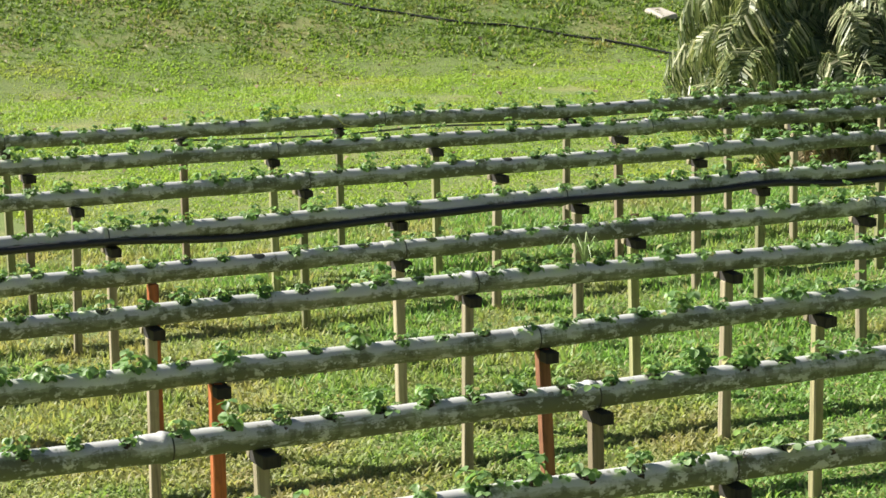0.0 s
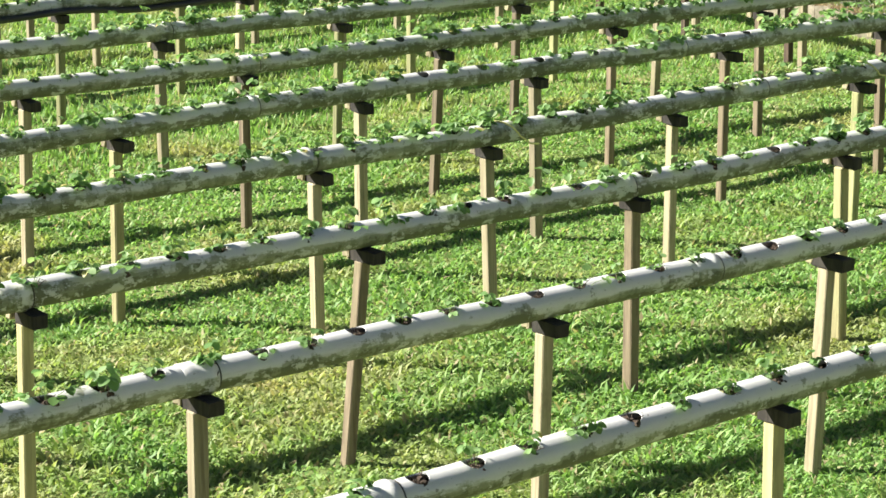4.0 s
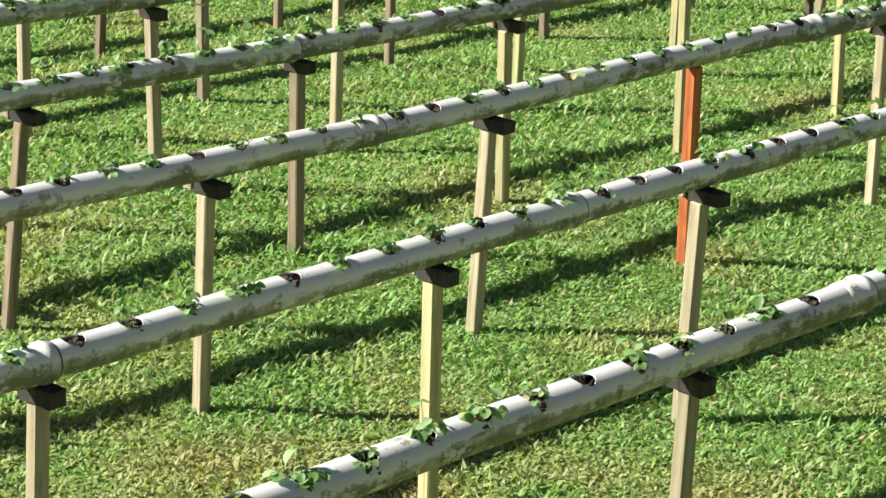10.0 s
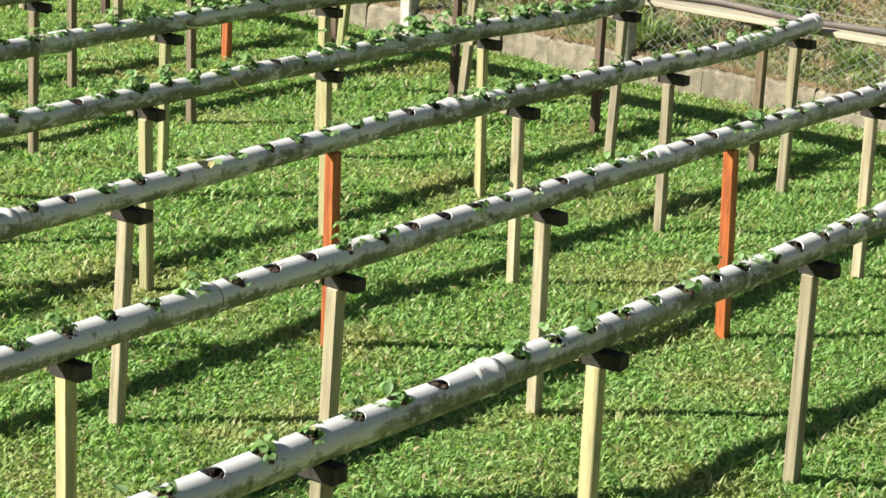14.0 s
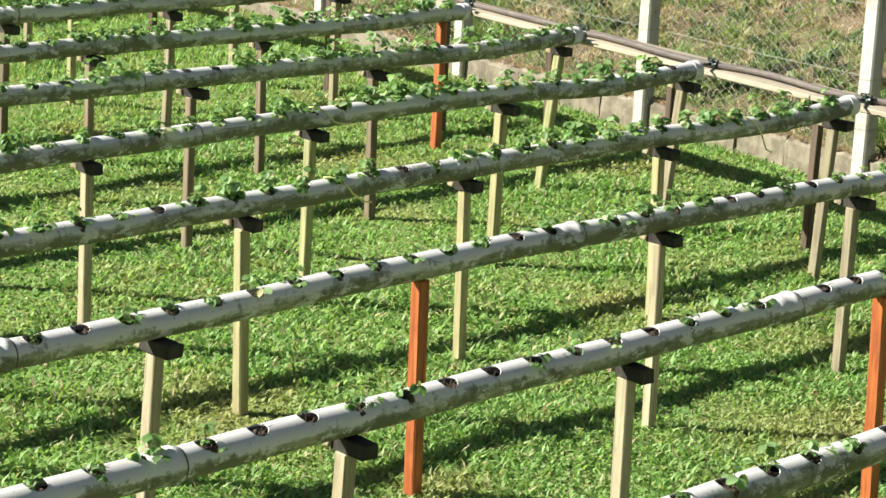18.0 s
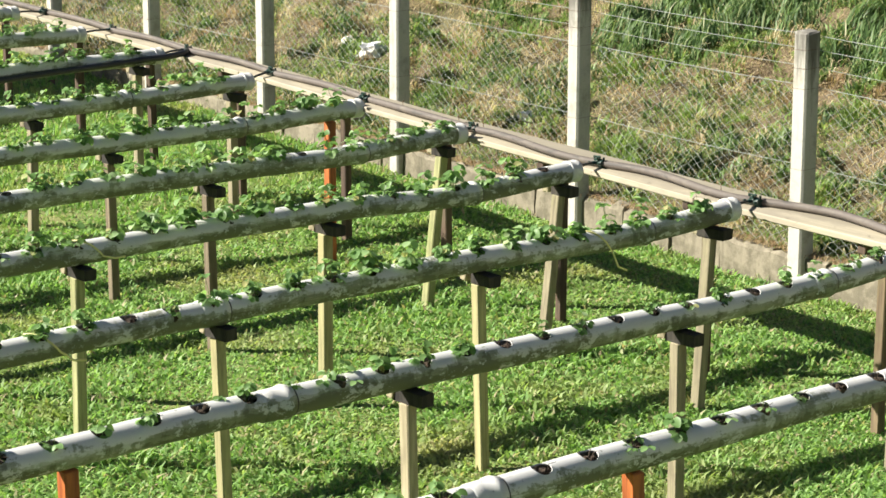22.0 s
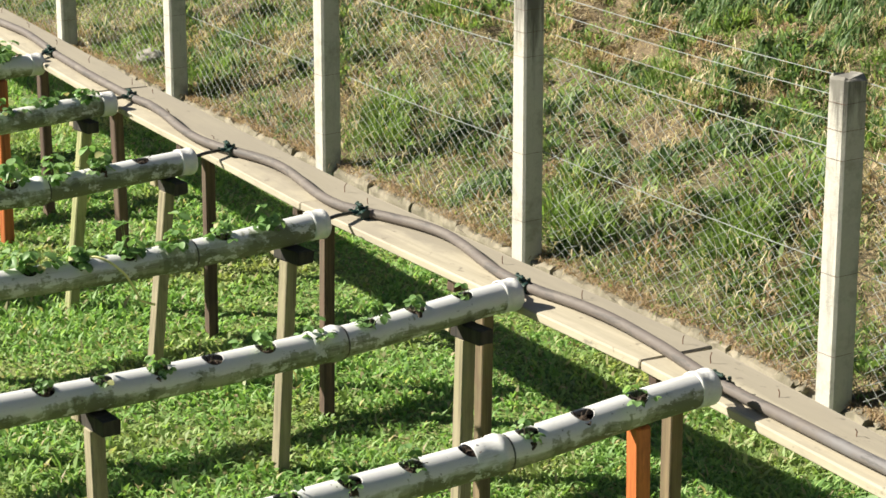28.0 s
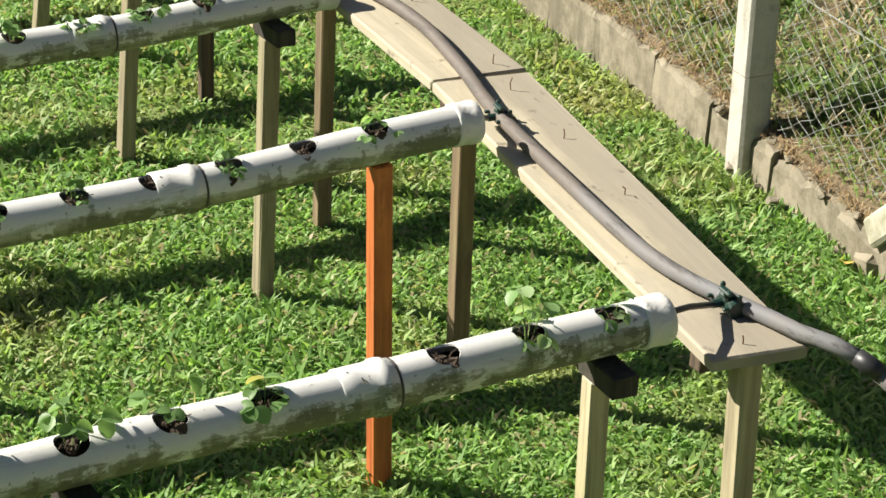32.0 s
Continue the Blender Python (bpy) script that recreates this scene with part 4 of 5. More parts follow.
def wall_drop(y):
    """How far the wall's top has crumbled towards its near end."""
    return 0.02 + 0.085 * float(smooth(3.4, 1.2, y)) if y < 3.4 else 0.02


def worn_block(rng):
    """A cast block with a ragged, broken top edge."""
    b = Build()
    n = 7
    for i in range(n + 1):
        y = -0.235 + 0.47 * i / n
        for x, z in ((-0.042, -0.17), (-0.045, 0.0), (-0.043, 0.13), (-0.030, 0.155), (0.030, 0.16), (0.044, 0.12), (0.044, -0.17)):
            wear = rng.uniform(-0.022, 0.012) if z > 0.1 else 0.0
            b.v.append((x + rng.uniform(-0.006, 0.006), y + (rng.uniform(-0.008, 0.008) if 0 < i < n else 0.0), z + wear))
    b.f = [(i * 7 + k, i * 7 + k + 1, i * 7 + k + 8, i * 7 + k + 7) for i in range(n) for k in range(6)]
    b.f += [tuple(range(6, -1, -1)), tuple(range(n * 7, n * 7 + 7))]
    return b.mesh("block", WALL_CONCRETE)


def low_wall():
    t = thing("low_wall", pose(0, 0, 0), "low weathered concrete kerb wall under the fence", "wall", kind="structure")
    rng = random.Random(11)
    kinds = [worn_block(rng) for _ in range(9)]
    y = -1.6
    while y < 17.2:
        part("block", kinds[rng.randrange(9)], t, m=pose(fence_x(y) + 0.035 + rng.uniform(-0.012, 0.012), y, 0.092 + rng.uniform(-0.010, 0.010) - wall_drop(y), rng.uniform(-1.5, 1.5), rng.uniform(-3.0, 3.0), -5.8 + rng.uniform(-1.0, 1.0)))
        y += 0.474
    # lumps of broken concrete lying against the crumbled end
    for n in range(40):
        ly = 1.0 + 1.9 * rng.random()
        q = rng.uniform(0.008, 0.026)
        b = box(Build(), (2.2 * q, 2.0 * q, 1.3 * q), (0, 0, 0), q * 0.7, q * 0.35, rng)
        x = fence_x(ly) + rng.uniform(-0.07, 0.09)
        part("rubble", b.mesh("rubble", WALL_CONCRETE), t, m=pose(x, ly, (0.03 if x < fence_x(ly) - 0.02 else 0.225 - wall_drop(ly)) + rng.uniform(0.0, 0.02), rng.uniform(-25, 25), rng.uniform(-25, 25), rng.uniform(0, 180)))
    return t


low_wall()

# ---------------------------------------------------------------- strawberry plants
FAR = [(0.0, 0.0), (0.25, 0.42), (0.65, 0.50), (1.0, 0.0)]
SIMPLE = [(0.0, 0.0), (0.14, 0.30), (0.36, 0.48), (0.62, 0.50), (0.84, 0.34), (1.0, 0.0)]
TOOTHED = [(0.0, 0.0), (0.15, 0.30), (0.31, 0.46), (0.34, 0.43), (0.53, 0.54), (0.56, 0.49), (0.75, 0.48), (0.77, 0.42), (0.91, 0.28), (1.0, 0.0)]


def leaflet(b, m, size, fold, droop, rows):
    L, W = size, size * 0.84
    vs, fs = [], []
    for u, w in rows:
        z = -droop * L * u * u
        vs += [(L * u, -W * w, z + fold * W * w), (L * min(u, 1.0) * (1 - 0.12 * w), 0, z), (L * u, W * w, z + fold * W * w)]
    for i in range(len(rows) - 1):
        fs += [(3 * i, 3 * i + 3, 3 * i + 4, 3 * i + 1), (3 * i + 1, 3 * i + 4, 3 * i + 5, 3 * i + 2)]
    return b.add([m @ Vector(v) for v in vs], fs)


def trifoliate(b, m, size, rng, rows):
    for turn in (-78, 0, 78):
        a = turn + rng.uniform(-12, 12)
        leaflet(b, m @ pose(0, 0, 0, rng.uniform(-14, 14), rng.uniform(-6, 24), a), size * rng.uniform(0.9, 1.1), rng.uniform(0.15, 0.5), rng.uniform(0.05, 0.4), rows)
    return b


def leaf_at(b, c, m, size, reach, up, rng, rows=SIMPLE):
    """One leaf, turned by m about the crown: its three leaflets into b and its stalk into c."""
    d = Vector((math.cos(radians(up)), 0, math.sin(radians(up))))
    tip = d * reach + Vector((0, 0, 0.3 * size))
    trifoliate(b, m @ Matrix.Translation(tip) @ pose(0, 0, 0, rng.uniform(-15, 15), rng.uniform(-10, 30), 0), size, rng, rows)
    tube(c, [m @ Vector((0, 0, -0.4 * size)), m @ (tip * 0.55 + Vector((0, 0, 0.2 * size))), m @ tip], [0.045 * size, 0.034 * size, 0.028 * size], 3, False)


def leaf_mesh(rng):
    b, c = Build(), Build()
    leaf_at(b, c, Matrix(), 1.0, rng.uniform(0.9, 3.0), rng.uniform(18, 80), rng, TOOTHED)
    blade_faces = len(b.f)
    b.add(c.v, c.f)
    me = b.mesh("leaf", STRAWBERRY, True)
    me.materials.append(STEM)
    me.polygons.foreach_set("material_index", [0] * blade_faces + [1] * (len(b.f) - blade_faces))
    return me


def root_ball(seed):
    """Clod of dark substrate and old stalks that fills a hole round its plant."""
    rng = random.Random(seed)
    b = Build()
    for _ in range(8):
        a, r = rng.uniform(0, 6.28), rng.uniform(0.0, 0.028)
        q = rng.uniform(0.008, 0.016)
        box(b, (2 * q, 1.6 * q, 1.3 * q), (r * math.cos(a), r * math.sin(a), rng.uniform(0.002, 0.022)), q * 0.5, q * 0.4, rng)
    for _ in range(7):
        a, up = rng.uniform(0, 6.28), rng.uniform(0.012, 0.045)
        d = Vector((math.cos(a), math.sin(a), 0))
        tube(b, [d * 0.008, d * 0.022 + Vector((0, 0, up)), d * rng.uniform(0.03, 0.05) + Vector((0, 0, up * rng.uniform(0.3, 1.0) + 0.015))], [0.0022, 0.0018, 0.001], 4, False)
    return b.mesh("root_ball", SOIL)


ROOTS = [root_ball(n) for n in range(6)]
lrng = random.Random(21)
LEAVES = [leaf_mesh(lrng) for _ in range(14)]


def plant_size(k, x, rng):
    """Leaves and size of the plant in a hole, or nothing for an empty hole."""
    if k == 12 and x > -2.4:
        return None if rng.random() < 0.35 else (rng.randint(3, 6), rng.uniform(0.9, 1.4))
    if k >= 11:
        return None if rng.random() < 0.22 else (rng.randint(4, 9), rng.uniform(0.6, 1.1))
    if k == 10:
        return None if rng.random() < 0.20 else (rng.randint(5, 12), rng.uniform(0.65, 1.1))
    if k == 9:
        if rng.random() < 0.10:
            return None
        return (rng.randint(6, 12), rng.uniform(0.65, 1.2)) if x < -6.0 else (rng.randint(10, 18), rng.uniform(0.75, 1.15)) if x < -3.0 else (rng.randint(14, 25), rng.uniform(0.85, 1.2))
    if rng.random() < 0.06:
        return None
    lush = 1.15 if x > -3.5 else 1.0
    return (rng.randint(9, 17), lush * rng.uniform(0.75, 1.15)) if x > -6.5 else (rng.randint(7, 17), rng.uniform(0.65, 1.2))


for row in range(1, 13):
    rng = random.Random(500 + row)
    joined_leaves, joined_stalks = Build(), Build()
    for hx in hole_places(row):
        if hx < -11.6:
            continue
        kind = plant_size(row, hx, rng)
        if not kind and row < 8:
            continue
        if not kind:
            at = (hx + rng.uniform(-0.008, 0.008), row_y(row) - 0.012, pipe_z(row, hx) + 0.016)
            t = thing("strawberry_plant", Matrix.Translation(at), "withered strawberry plant with dark roots in a pipe hole", "plant", "strawberry plants")
            part("root_ball", ROOTS[rng.randrange(6)], t, "dark brown clod of roots", pose(0, 0, 0, 0, 0, rng.uniform(0, 360)))
            continue
        base = Vector((hx + rng.uniform(-0.01, 0.01), row_y(row) - 0.014 + rng.uniform(-0.008, 0.008), pipe_z(row, hx) + 0.02))
        turns = [(360.0 * n / kind[0] + rng.uniform(-35, 35), kind[1] * rng.uniform(0.021, 0.038) * (1.08 if row > 9 else 1.18)) for n in range(kind[0])]
        if row >= 8:
            label = "small young strawberry plant growing from a pipe hole" if row >= 10 else "leafy strawberry plant growing from a pipe hole"
            t = thing("strawberry_plant", Matrix.Translation(base), label, "plant", "strawberry plants")
            part("root_ball", ROOTS[rng.randrange(6)], t, "dark brown clod of roots", pose(0, 0, -0.004, 0, 0, rng.uniform(0, 360)))
            for az, size in turns:
                part("leaf", LEAVES[rng.randrange(14)], t, m=pose(0, 0, 0, 0, 0, az) @ Matrix.Scale(size, 4))
        else:
            for az, size in turns:
                leaf_at(joined_leaves, joined_stalks, Matrix.Translation(base) @ pose(0, 0, 0, 0, 0, az), size, size * rng.uniform(0.9, 3.0), rng.uniform(18, 78), rng, SIMPLE if row > 5 else FAR)
    if row < 8:
        t = thing("strawberry_plants", pose(0, 0, 0), "row of leafy strawberry plants in a growing pipe", "plants", kind="stuff")
        part("leaves", joined_leaves.mesh("leaves", STRAWBERRY, True), t)
        part("stalks", joined_stalks.mesh("stalks", STEM), t)


def twine(k, x, drop, seed):
    rng = random.Random(seed)
    c = Vector((x, row_y(k), pipe_z(k, x)))
    pts = [c + Vector((-0.06 + 0.02 * i, -(R + 0.004) * math.sin(a), (R + 0.004) * math.cos(a))) for i, a in enumerate(np.linspace(-0.3, 1.9, 7))]
    e = pts[-1]
    pts += [e + Vector((0.02, -0.01, -0.3 * drop)), e + Vector((0.05, -0.015, -0.8 * drop)), e + Vector((0.11, -0.01, -drop))]
    t = thing("twine", pose(0, 0, 0), "loose yellow twine tied round a growing pipe", "twine")
    part("strand", tube(Build(), pts, 0.0048, 6).mesh("strand", STRING, True), t)
    return t


twine(8, -5.78, 0.05, 1)
twine(9, -1.15, 0.13, 2)
twine(8, -3.15, 0.015, 3)
twine(9, -4.15, 0.05, 4)
twine(1, -7.08, 0.02, 5)


def wild_grass(k, x, reach, seed):
    """Long thin blades that grow out of one hole among the strawberries."""
    rng = random.Random(seed)
    t = thing("wild_grass", pose(x, row_y(k) - 0.01, pipe_z(k, x) + 0.03), "tuft of long thin wild grass growing from a pipe hole", "grass")
    for _ in range(11):
        a = rng.uniform(0, 6.28)
        d = Vector((math.cos(a), math.sin(a), 0)) * reach * rng.uniform(0.4, 1.0)
        up = reach * rng.uniform(0.6, 1.1)
        part("blade", tube(Build(), [(0, 0, 0), tuple(d * 0.22 + Vector((0, 0, up * 0.7))), tuple(d * 0.6 + Vector((0, 0, up))), tuple(d * 1.05 + Vector((0, 0, up * 0.55)))], [0.0032, 0.0036, 0.0028, 0.001], 4).mesh("blade", WILD_GRASS), t)
    return t


wild_grass(6, -7.93, 0.17, 3)

# ---------------------------------------------------------------- rubbish, stone and shadow line on the banks
def plastic_bag(x, y, size, seed):
    rng = random.Random(seed)
    bm = bmesh.new()
    bmesh.ops.create_icosphere(bm, subdivisions=3, radius=1.0)
    off = Vector((seed * 3.1, 0, 0))
    for v in bm.verts:
        n = noise.noise(v.co * 1.6 + off) * 0.5 + noise.noise(v.co * 4.5 + off) * 0.28
        v.co = v.co * (1 + n)
        v.co = Vector((v.co.x * size, v.co.y * size * 0.7, max(v.co.z * size * 0.55, -0.25 * size)))
    me = bpy.data.meshes.new("film")
    bm.to_mesh(me)
    bm.free()
    me.materials.append(BAG)
    t = thing("plastic_bag", pose(x, y, float(land(x, y)) + 0.22 * size, 0, 0, rng.uniform(0, 180)), "crumpled white plastic bag lying on the grass bank", "bag")
    part("film", me, t)
    return t


plastic_bag(3.90, 11.95, 0.13, 1)
plastic_bag(3.70, 11.38, 0.14, 2)
plastic_bag(2.95, 8.66, 0.085, 3)


def stone_slab():
    x, y = 2.67, 26.91
    t = thing("stone_slab", pose(x, y, float(land(x, y)), 12, 0, 12), "pale flat stone slab lying on the grass bank", "stone")
    part("slab", box(Build(), (0.30, 0.42, 0.06), (0, 0, 0.035), 0.02, 0.015, random.Random(5)).mesh("slab", STONE), t)
    return t


stone_slab()


def bank_stone(x, y, size, seed):
    bm = bmesh.new()
    bmesh.ops.create_icosphere(bm, subdivisions=3, radius=1.0)
    off = Vector((seed * 5.3, 1.0, 0))
    for v in bm.verts:
        v.co = v.co * (1 + 0.35 * noise.noise(v.co * 1.1 + off) + 0.12 * noise.noise(v.co * 3.0 + off))
        v.co = Vector((v.co.x * size, v.co.y * size * 0.8, v.co.z * size * 0.5))
    me = bpy.data.meshes.new("rock")
    bm.to_mesh(me)
    bm.free()
    me.materials.append(ROCK)
    t = thing("bank_stone", pose(x, y, float(land(x, y)) + 0.2 * size, 0, 0, 40 * seed), "rough grey stone half sunk in the grass bank", "stone")
    part("rock", me, t)
    return t


bank_stone(2.63, 10.26, 0.13, 2)


def fallen_leaf(x, y):
    t = thing("fallen_leaf", pose(x, y, float(land(x, y)) + 0.05, 12, 8, 60), "single fallen yellow-orange leaf on the lawn", "leaf")
    b = Build()
    leaflet(b, Matrix(), 0.075, 0.3, 0.2, SIMPLE)
    part("leaf_blade", b.mesh("leaf_blade", YELLOW_LEAF, True), t)
    return t


fallen_leaf(1.42, 1.78)


def bank_shadow_line():
    # A dark tube on the grass, added in place of a thin cast shadow.
    t = thing("bank_shadow_line", pose(0, 0, 0), "dark tube standing in for a shadow line across the far grass bank", "hose")
    pts = []
    for x in np.arange(-2.6, 2.5, 0.15):
        y = 26.93 - 0.86 * x + 0.12 * math.sin(2.0 * x) + 0.05 * math.sin(5.3 * x)
        pts.append((x, y, float(land(x, y)) + 0.022))
    part("hose", tube(Build(), pts, 0.017, 8).mesh("hose", HOSE_BLACK, True), t)
    return t


bank_shadow_line()

# ---------------------------------------------------------------- palm clump behind the rows
def frond_mesh(rng, length):
    """An arching rib with many narrow leaflets that hang from it."""
    b = Build()
    spine = []
    a = radians(rng.uniform(58, 82))
    p = Vector((0, 0, 0))
    for i in range(19):
        spine.append(p.copy())
        p = p + Vector((math.cos(a), 0, math.sin(a))) * (length / 18)
        a -= radians(rng.uniform(6.5, 9.5)) * (0.5 + i / 13)
    tube(b, spine, [0.012 * (1 - i / 20) + 0.002 for i in range(19)], 5)
    for i in range(4, 19):
        d = (spine[i] - spine[i - 1]).normalized()
        for q in (0.0, 0.17, 0.34, 0.5, 0.67, 0.84):
            o = spine[i - 1].lerp(spine[i], q)
            ln = 0.40 * length / 1.9 * (0.55 + 0.9 * math.sin(math.pi * min((i + q - 3) / 16.5, 1.0))) * rng.uniform(0.75, 1.15)
            for sgn in (-1, 1):
                out = (Vector((0, sgn, 0)) * rng.uniform(0.45, 0.75) + d * 0.5 + Vector((0, 0, rng.uniform(-0.1, 0.35)))).normalized()
                w = d * rng.uniform(0.009, 0.015)
                if rng.random() < 0.12:
                    continue
                m1 = o + out * ln * rng.uniform(0.25, 0.42)
                m2 = m1 + (out * 0.55 + Vector((0, 0, rng.uniform(-1.1, -0.5)))).normalized() * ln * 0.45
                tip = m2 + (out * 0.15 + d * rng.uniform(-0.2, 0.3) + Vector((0, 0, -1.0))).normalized() * ln * rng.uniform(0.5, 0.95)
                b.add([o - w * 0.5, o + w * 0.5, m1 + w, m1 - w, m2 + w * 0.8, m2 - w * 0.8, tip], [(0, 1, 2, 3), (3, 2, 4, 5), (5, 4, 6)])
    return b.mesh("frond", PALM)


def palm_clump(x, y):
    rng = random.Random(77)
    t = thing("palm_clump", pose(x, y, float(land(x, y))), "dense clump of dark green palms with drooping feathered fronds", "palm")
    fronds = [frond_mesh(rng, ln) for ln in (1.0, 1.3, 1.5, 1.7, 1.15, 1.4)]
    dry = [f.copy() for f in fronds[:2]]
    for f in dry:
        f.materials[0] = STRAW
    stems = ((-0.7, 0.35, 0.85), (-0.5, 0.0, 0.5), (-0.45, 0.55, 1.3), (-0.3, 0.15, 1.05), (-0.05, 0.5, 1.2), (0.05, 0.0, 0.6), (0.25, 0.25, 1.0), (0.2, 0.8, 1.5), (0.5, -0.05, 0.5), (0.55, 0.5, 1.4), (0.8, 0.2, 1.1), (0.9, 0.8, 1.7),
             (0.95, -0.1, 0.6), (1.2, 0.4, 1.5), (1.3, 0.0, 0.9), (1.5, 0.7, 1.7), (1.6, 0.2, 1.2), (1.75, -0.05, 0.7))
    for n, (sx, sy, h) in enumerate(stems):
        lean = Vector((rng.uniform(-0.2, 0.2), rng.uniform(-0.1, 0.2), 0))
        top = Vector((sx, sy, h)) + lean * h
        trunk = part("trunk", tube(Build(), [(sx, sy, -0.1), (sx + lean.x * h * 0.4, sy + lean.y * h * 0.4, h * 0.5), top], [0.075, 0.06, 0.05], 9).mesh("trunk", TRUNK, True), t, "ringed brown trunk")
        for q in range(16):
            part("frond", fronds[rng.randrange(6)], trunk, m=Matrix.Translation(top) @ pose(0, 0, 0, rng.uniform(-12, 12), rng.uniform(-14, 58), 22.5 * q + rng.uniform(-15, 15)) @ Matrix.Scale(rng.uniform(0.7, 1.0), 4))
        for q in range(4 if n < 9 else 1):
            part("dry_frond", dry[q % 2], trunk, "withered straw-coloured frond", Matrix.Translation((sx, sy, 0.25 * h)) @ pose(0, 0, 0, 0, rng.uniform(50, 80), rng.uniform(150, 330)) @ Matrix.Scale(rng.uniform(0.4, 0.6), 4))
    return t


palm_clump(-0.95, 15.65)

# ---------------------------------------------------------------- grass
grng = np.random.default_rng(5)


def scatter(n, x0, x1, y0, y1):
    return np.stack([grng.uniform(x0, x1, n), grng.uniform(y0, y1, n)], 1)


def on_land(xy):
    return np.column_stack([xy, land(xy[:, 0], xy[:, 1]) - 0.004])


def lawn(n, x0, x1, y0, y1, length, width, bend, clump, mat=GRASS, label="short green lawn grass with yellowish patches", wide=False, lean=(0.25, 1.35), bank=0):
    """Grass in small tufts of clump blades each, which spread from their middles."""
    heart = scatter(n // clump, x0, x1, y0, y1)
    side = -7.4 - 0.55 * np.clip(heart[:, 1], 0, 7)
    near = (heart[:, 0] < side) | (heart[:, 1] < -1.0) if wide else heart[:, 0] > side
    heart = heart[((heart[:, 0] < fence_x(heart[:, 1]) - 0.02) | (heart[:, 1] > 24)) & near]
    if bank:
        heart = heart[bank * (heart[:, 1] - bank_foot(heart[:, 0]) + grng.normal(0, 0.3, len(heart))) > 0]
    tuft = 0.80 + 0.35 * np.sin(2.3 * heart[:, 0] + 1.9 * np.sin(1.7 * heart[:, 1])) * np.sin(2.9 * heart[:, 1] + 1.3 * np.sin(2.1 * heart[:, 0]))
    tuft = tuft * grng.uniform(0.6, 1.35, len(heart))
    away = np.repeat(grng.uniform(0, 2 * np.pi, len(heart)), clump) + np.tile(np.arange(clump) * 2 * np.pi / clump, len(heart)) + grng.normal(0, 0.5, clump * len(heart))
    m = clump * len(heart)
    xy = np.repeat(heart, clump, 0) + np.stack([np.cos(away), np.sin(away)], 1) * (np.abs(grng.normal(0, 0.03, m)))[:, None]
    me = blades_mesh("blades", mat, on_land(xy), grng.uniform(0.6, 1.3, m) * length * np.repeat(tuft, clump), grng.uniform(0.7, 1.35, m) * width, grng.uniform(*lean, m), grng, bend, away)
    return tagged(new("lawn_grass", me), label, "grass", kind="stuff")


lawn(60000, -14.0, 1.6, -7.5, 6.0, 0.055, 0.034, False, 3, wide=True)
lawn(430000, -8.9, 1.7, -1.1, 3.6, 0.060, 0.0130, "kite", 4, lean=(0.45, 1.5))
lawn(300000, -11.2, 2.4, 3.6, 9.5, 0.064, 0.0155, "kite", 4, lean=(0.45, 1.5))
lawn(170000, -11.0, 3.0, 9.5, 15.5, 0.066, 0.0200, False, 4)
lawn(310000, -9.0, 4.0, 15.5, 27.5, 0.042, 0.024, False, 4, FAR_LAWN, lean=(0.6, 1.45), bank=-1)
lawn(170000, -7.5, 7.0, 23.6, 38.0, 0.075, 0.036, False, 4, FAR_GRASS, "rough grass on the far bank, its colour darkened partly for shade", lean=(0.4, 1.4), bank=1)


def bank_growth():
    xy = scatter(310000, 0.0, 7.6, -1.0, 20.5)
    xy[:, 0] += fence_x(xy[:, 1]) + 0.05
    m = len(xy)
    pick = 0.6 * np.sin(1.9 * xy[:, 0] + 1.2 * np.sin(2.3 * xy[:, 1])) * np.sin(2.1 * xy[:, 1] + 1.5 * np.sin(1.4 * xy[:, 0])) + 0.8 * np.sin(6.1 * xy[:, 0] + 2.2 * np.sin(5.3 * xy[:, 1])) * np.sin(5.7 * xy[:, 1] + 2.5 * np.sin(3.4 * xy[:, 0])) + grng.normal(0, 0.3, m)
    up = xy[:, 0] - fence_x(xy[:, 1])
    cut = 0.20 - 0.18 * smooth(5.0, 3.0, xy[:, 1]) * smooth(0.3, 1.0, up) - 0.3 * smooth(6.0, 8.0, xy[:, 1]) * smooth(0.6, 1.6, up)
    dry, green = xy[pick > cut], xy[pick <= cut]
    me = blades_mesh("blades", STRAW, on_land(dry) + [0, 0, 0.01], grng.uniform(0.05, 0.16, len(dry)), grng.uniform(0.003, 0.0075, len(dry)), grng.uniform(0.9, 1.65, len(dry)), grng, False)
    tagged(new("dry_grass", me), "matted dry straw-coloured grass on the bank", "grass", kind="stuff")
    me = blades_mesh("blades", HILL_GRASS, on_land(green), grng.uniform(0.05, 0.13, len(green)), grng.uniform(0.005, 0.011, len(green)), grng.uniform(0.6, 1.5, len(green)), grng, "kite")
    tagged(new("bank_grass", me), "rough green grass and weeds on the bank", "grass", kind="stuff")


bank_growth()


def leaf_litter():
    n = 260
    xy = scatter(n, -9.0, 3.0, 13.0, 27.0)
    me = blades_mesh("blades", LITTER, on_land(xy) + [0, 0, 0.055], grng.uniform(0.05, 0.13, n), grng.uniform(0.03, 0.07, n), grng.uniform(0.9, 1.5, n), grng, "kite")
    tagged(new("leaf_litter", me), "fallen dry leaves scattered over the far lawn", "leaves", kind="stuff")


leaf_litter()


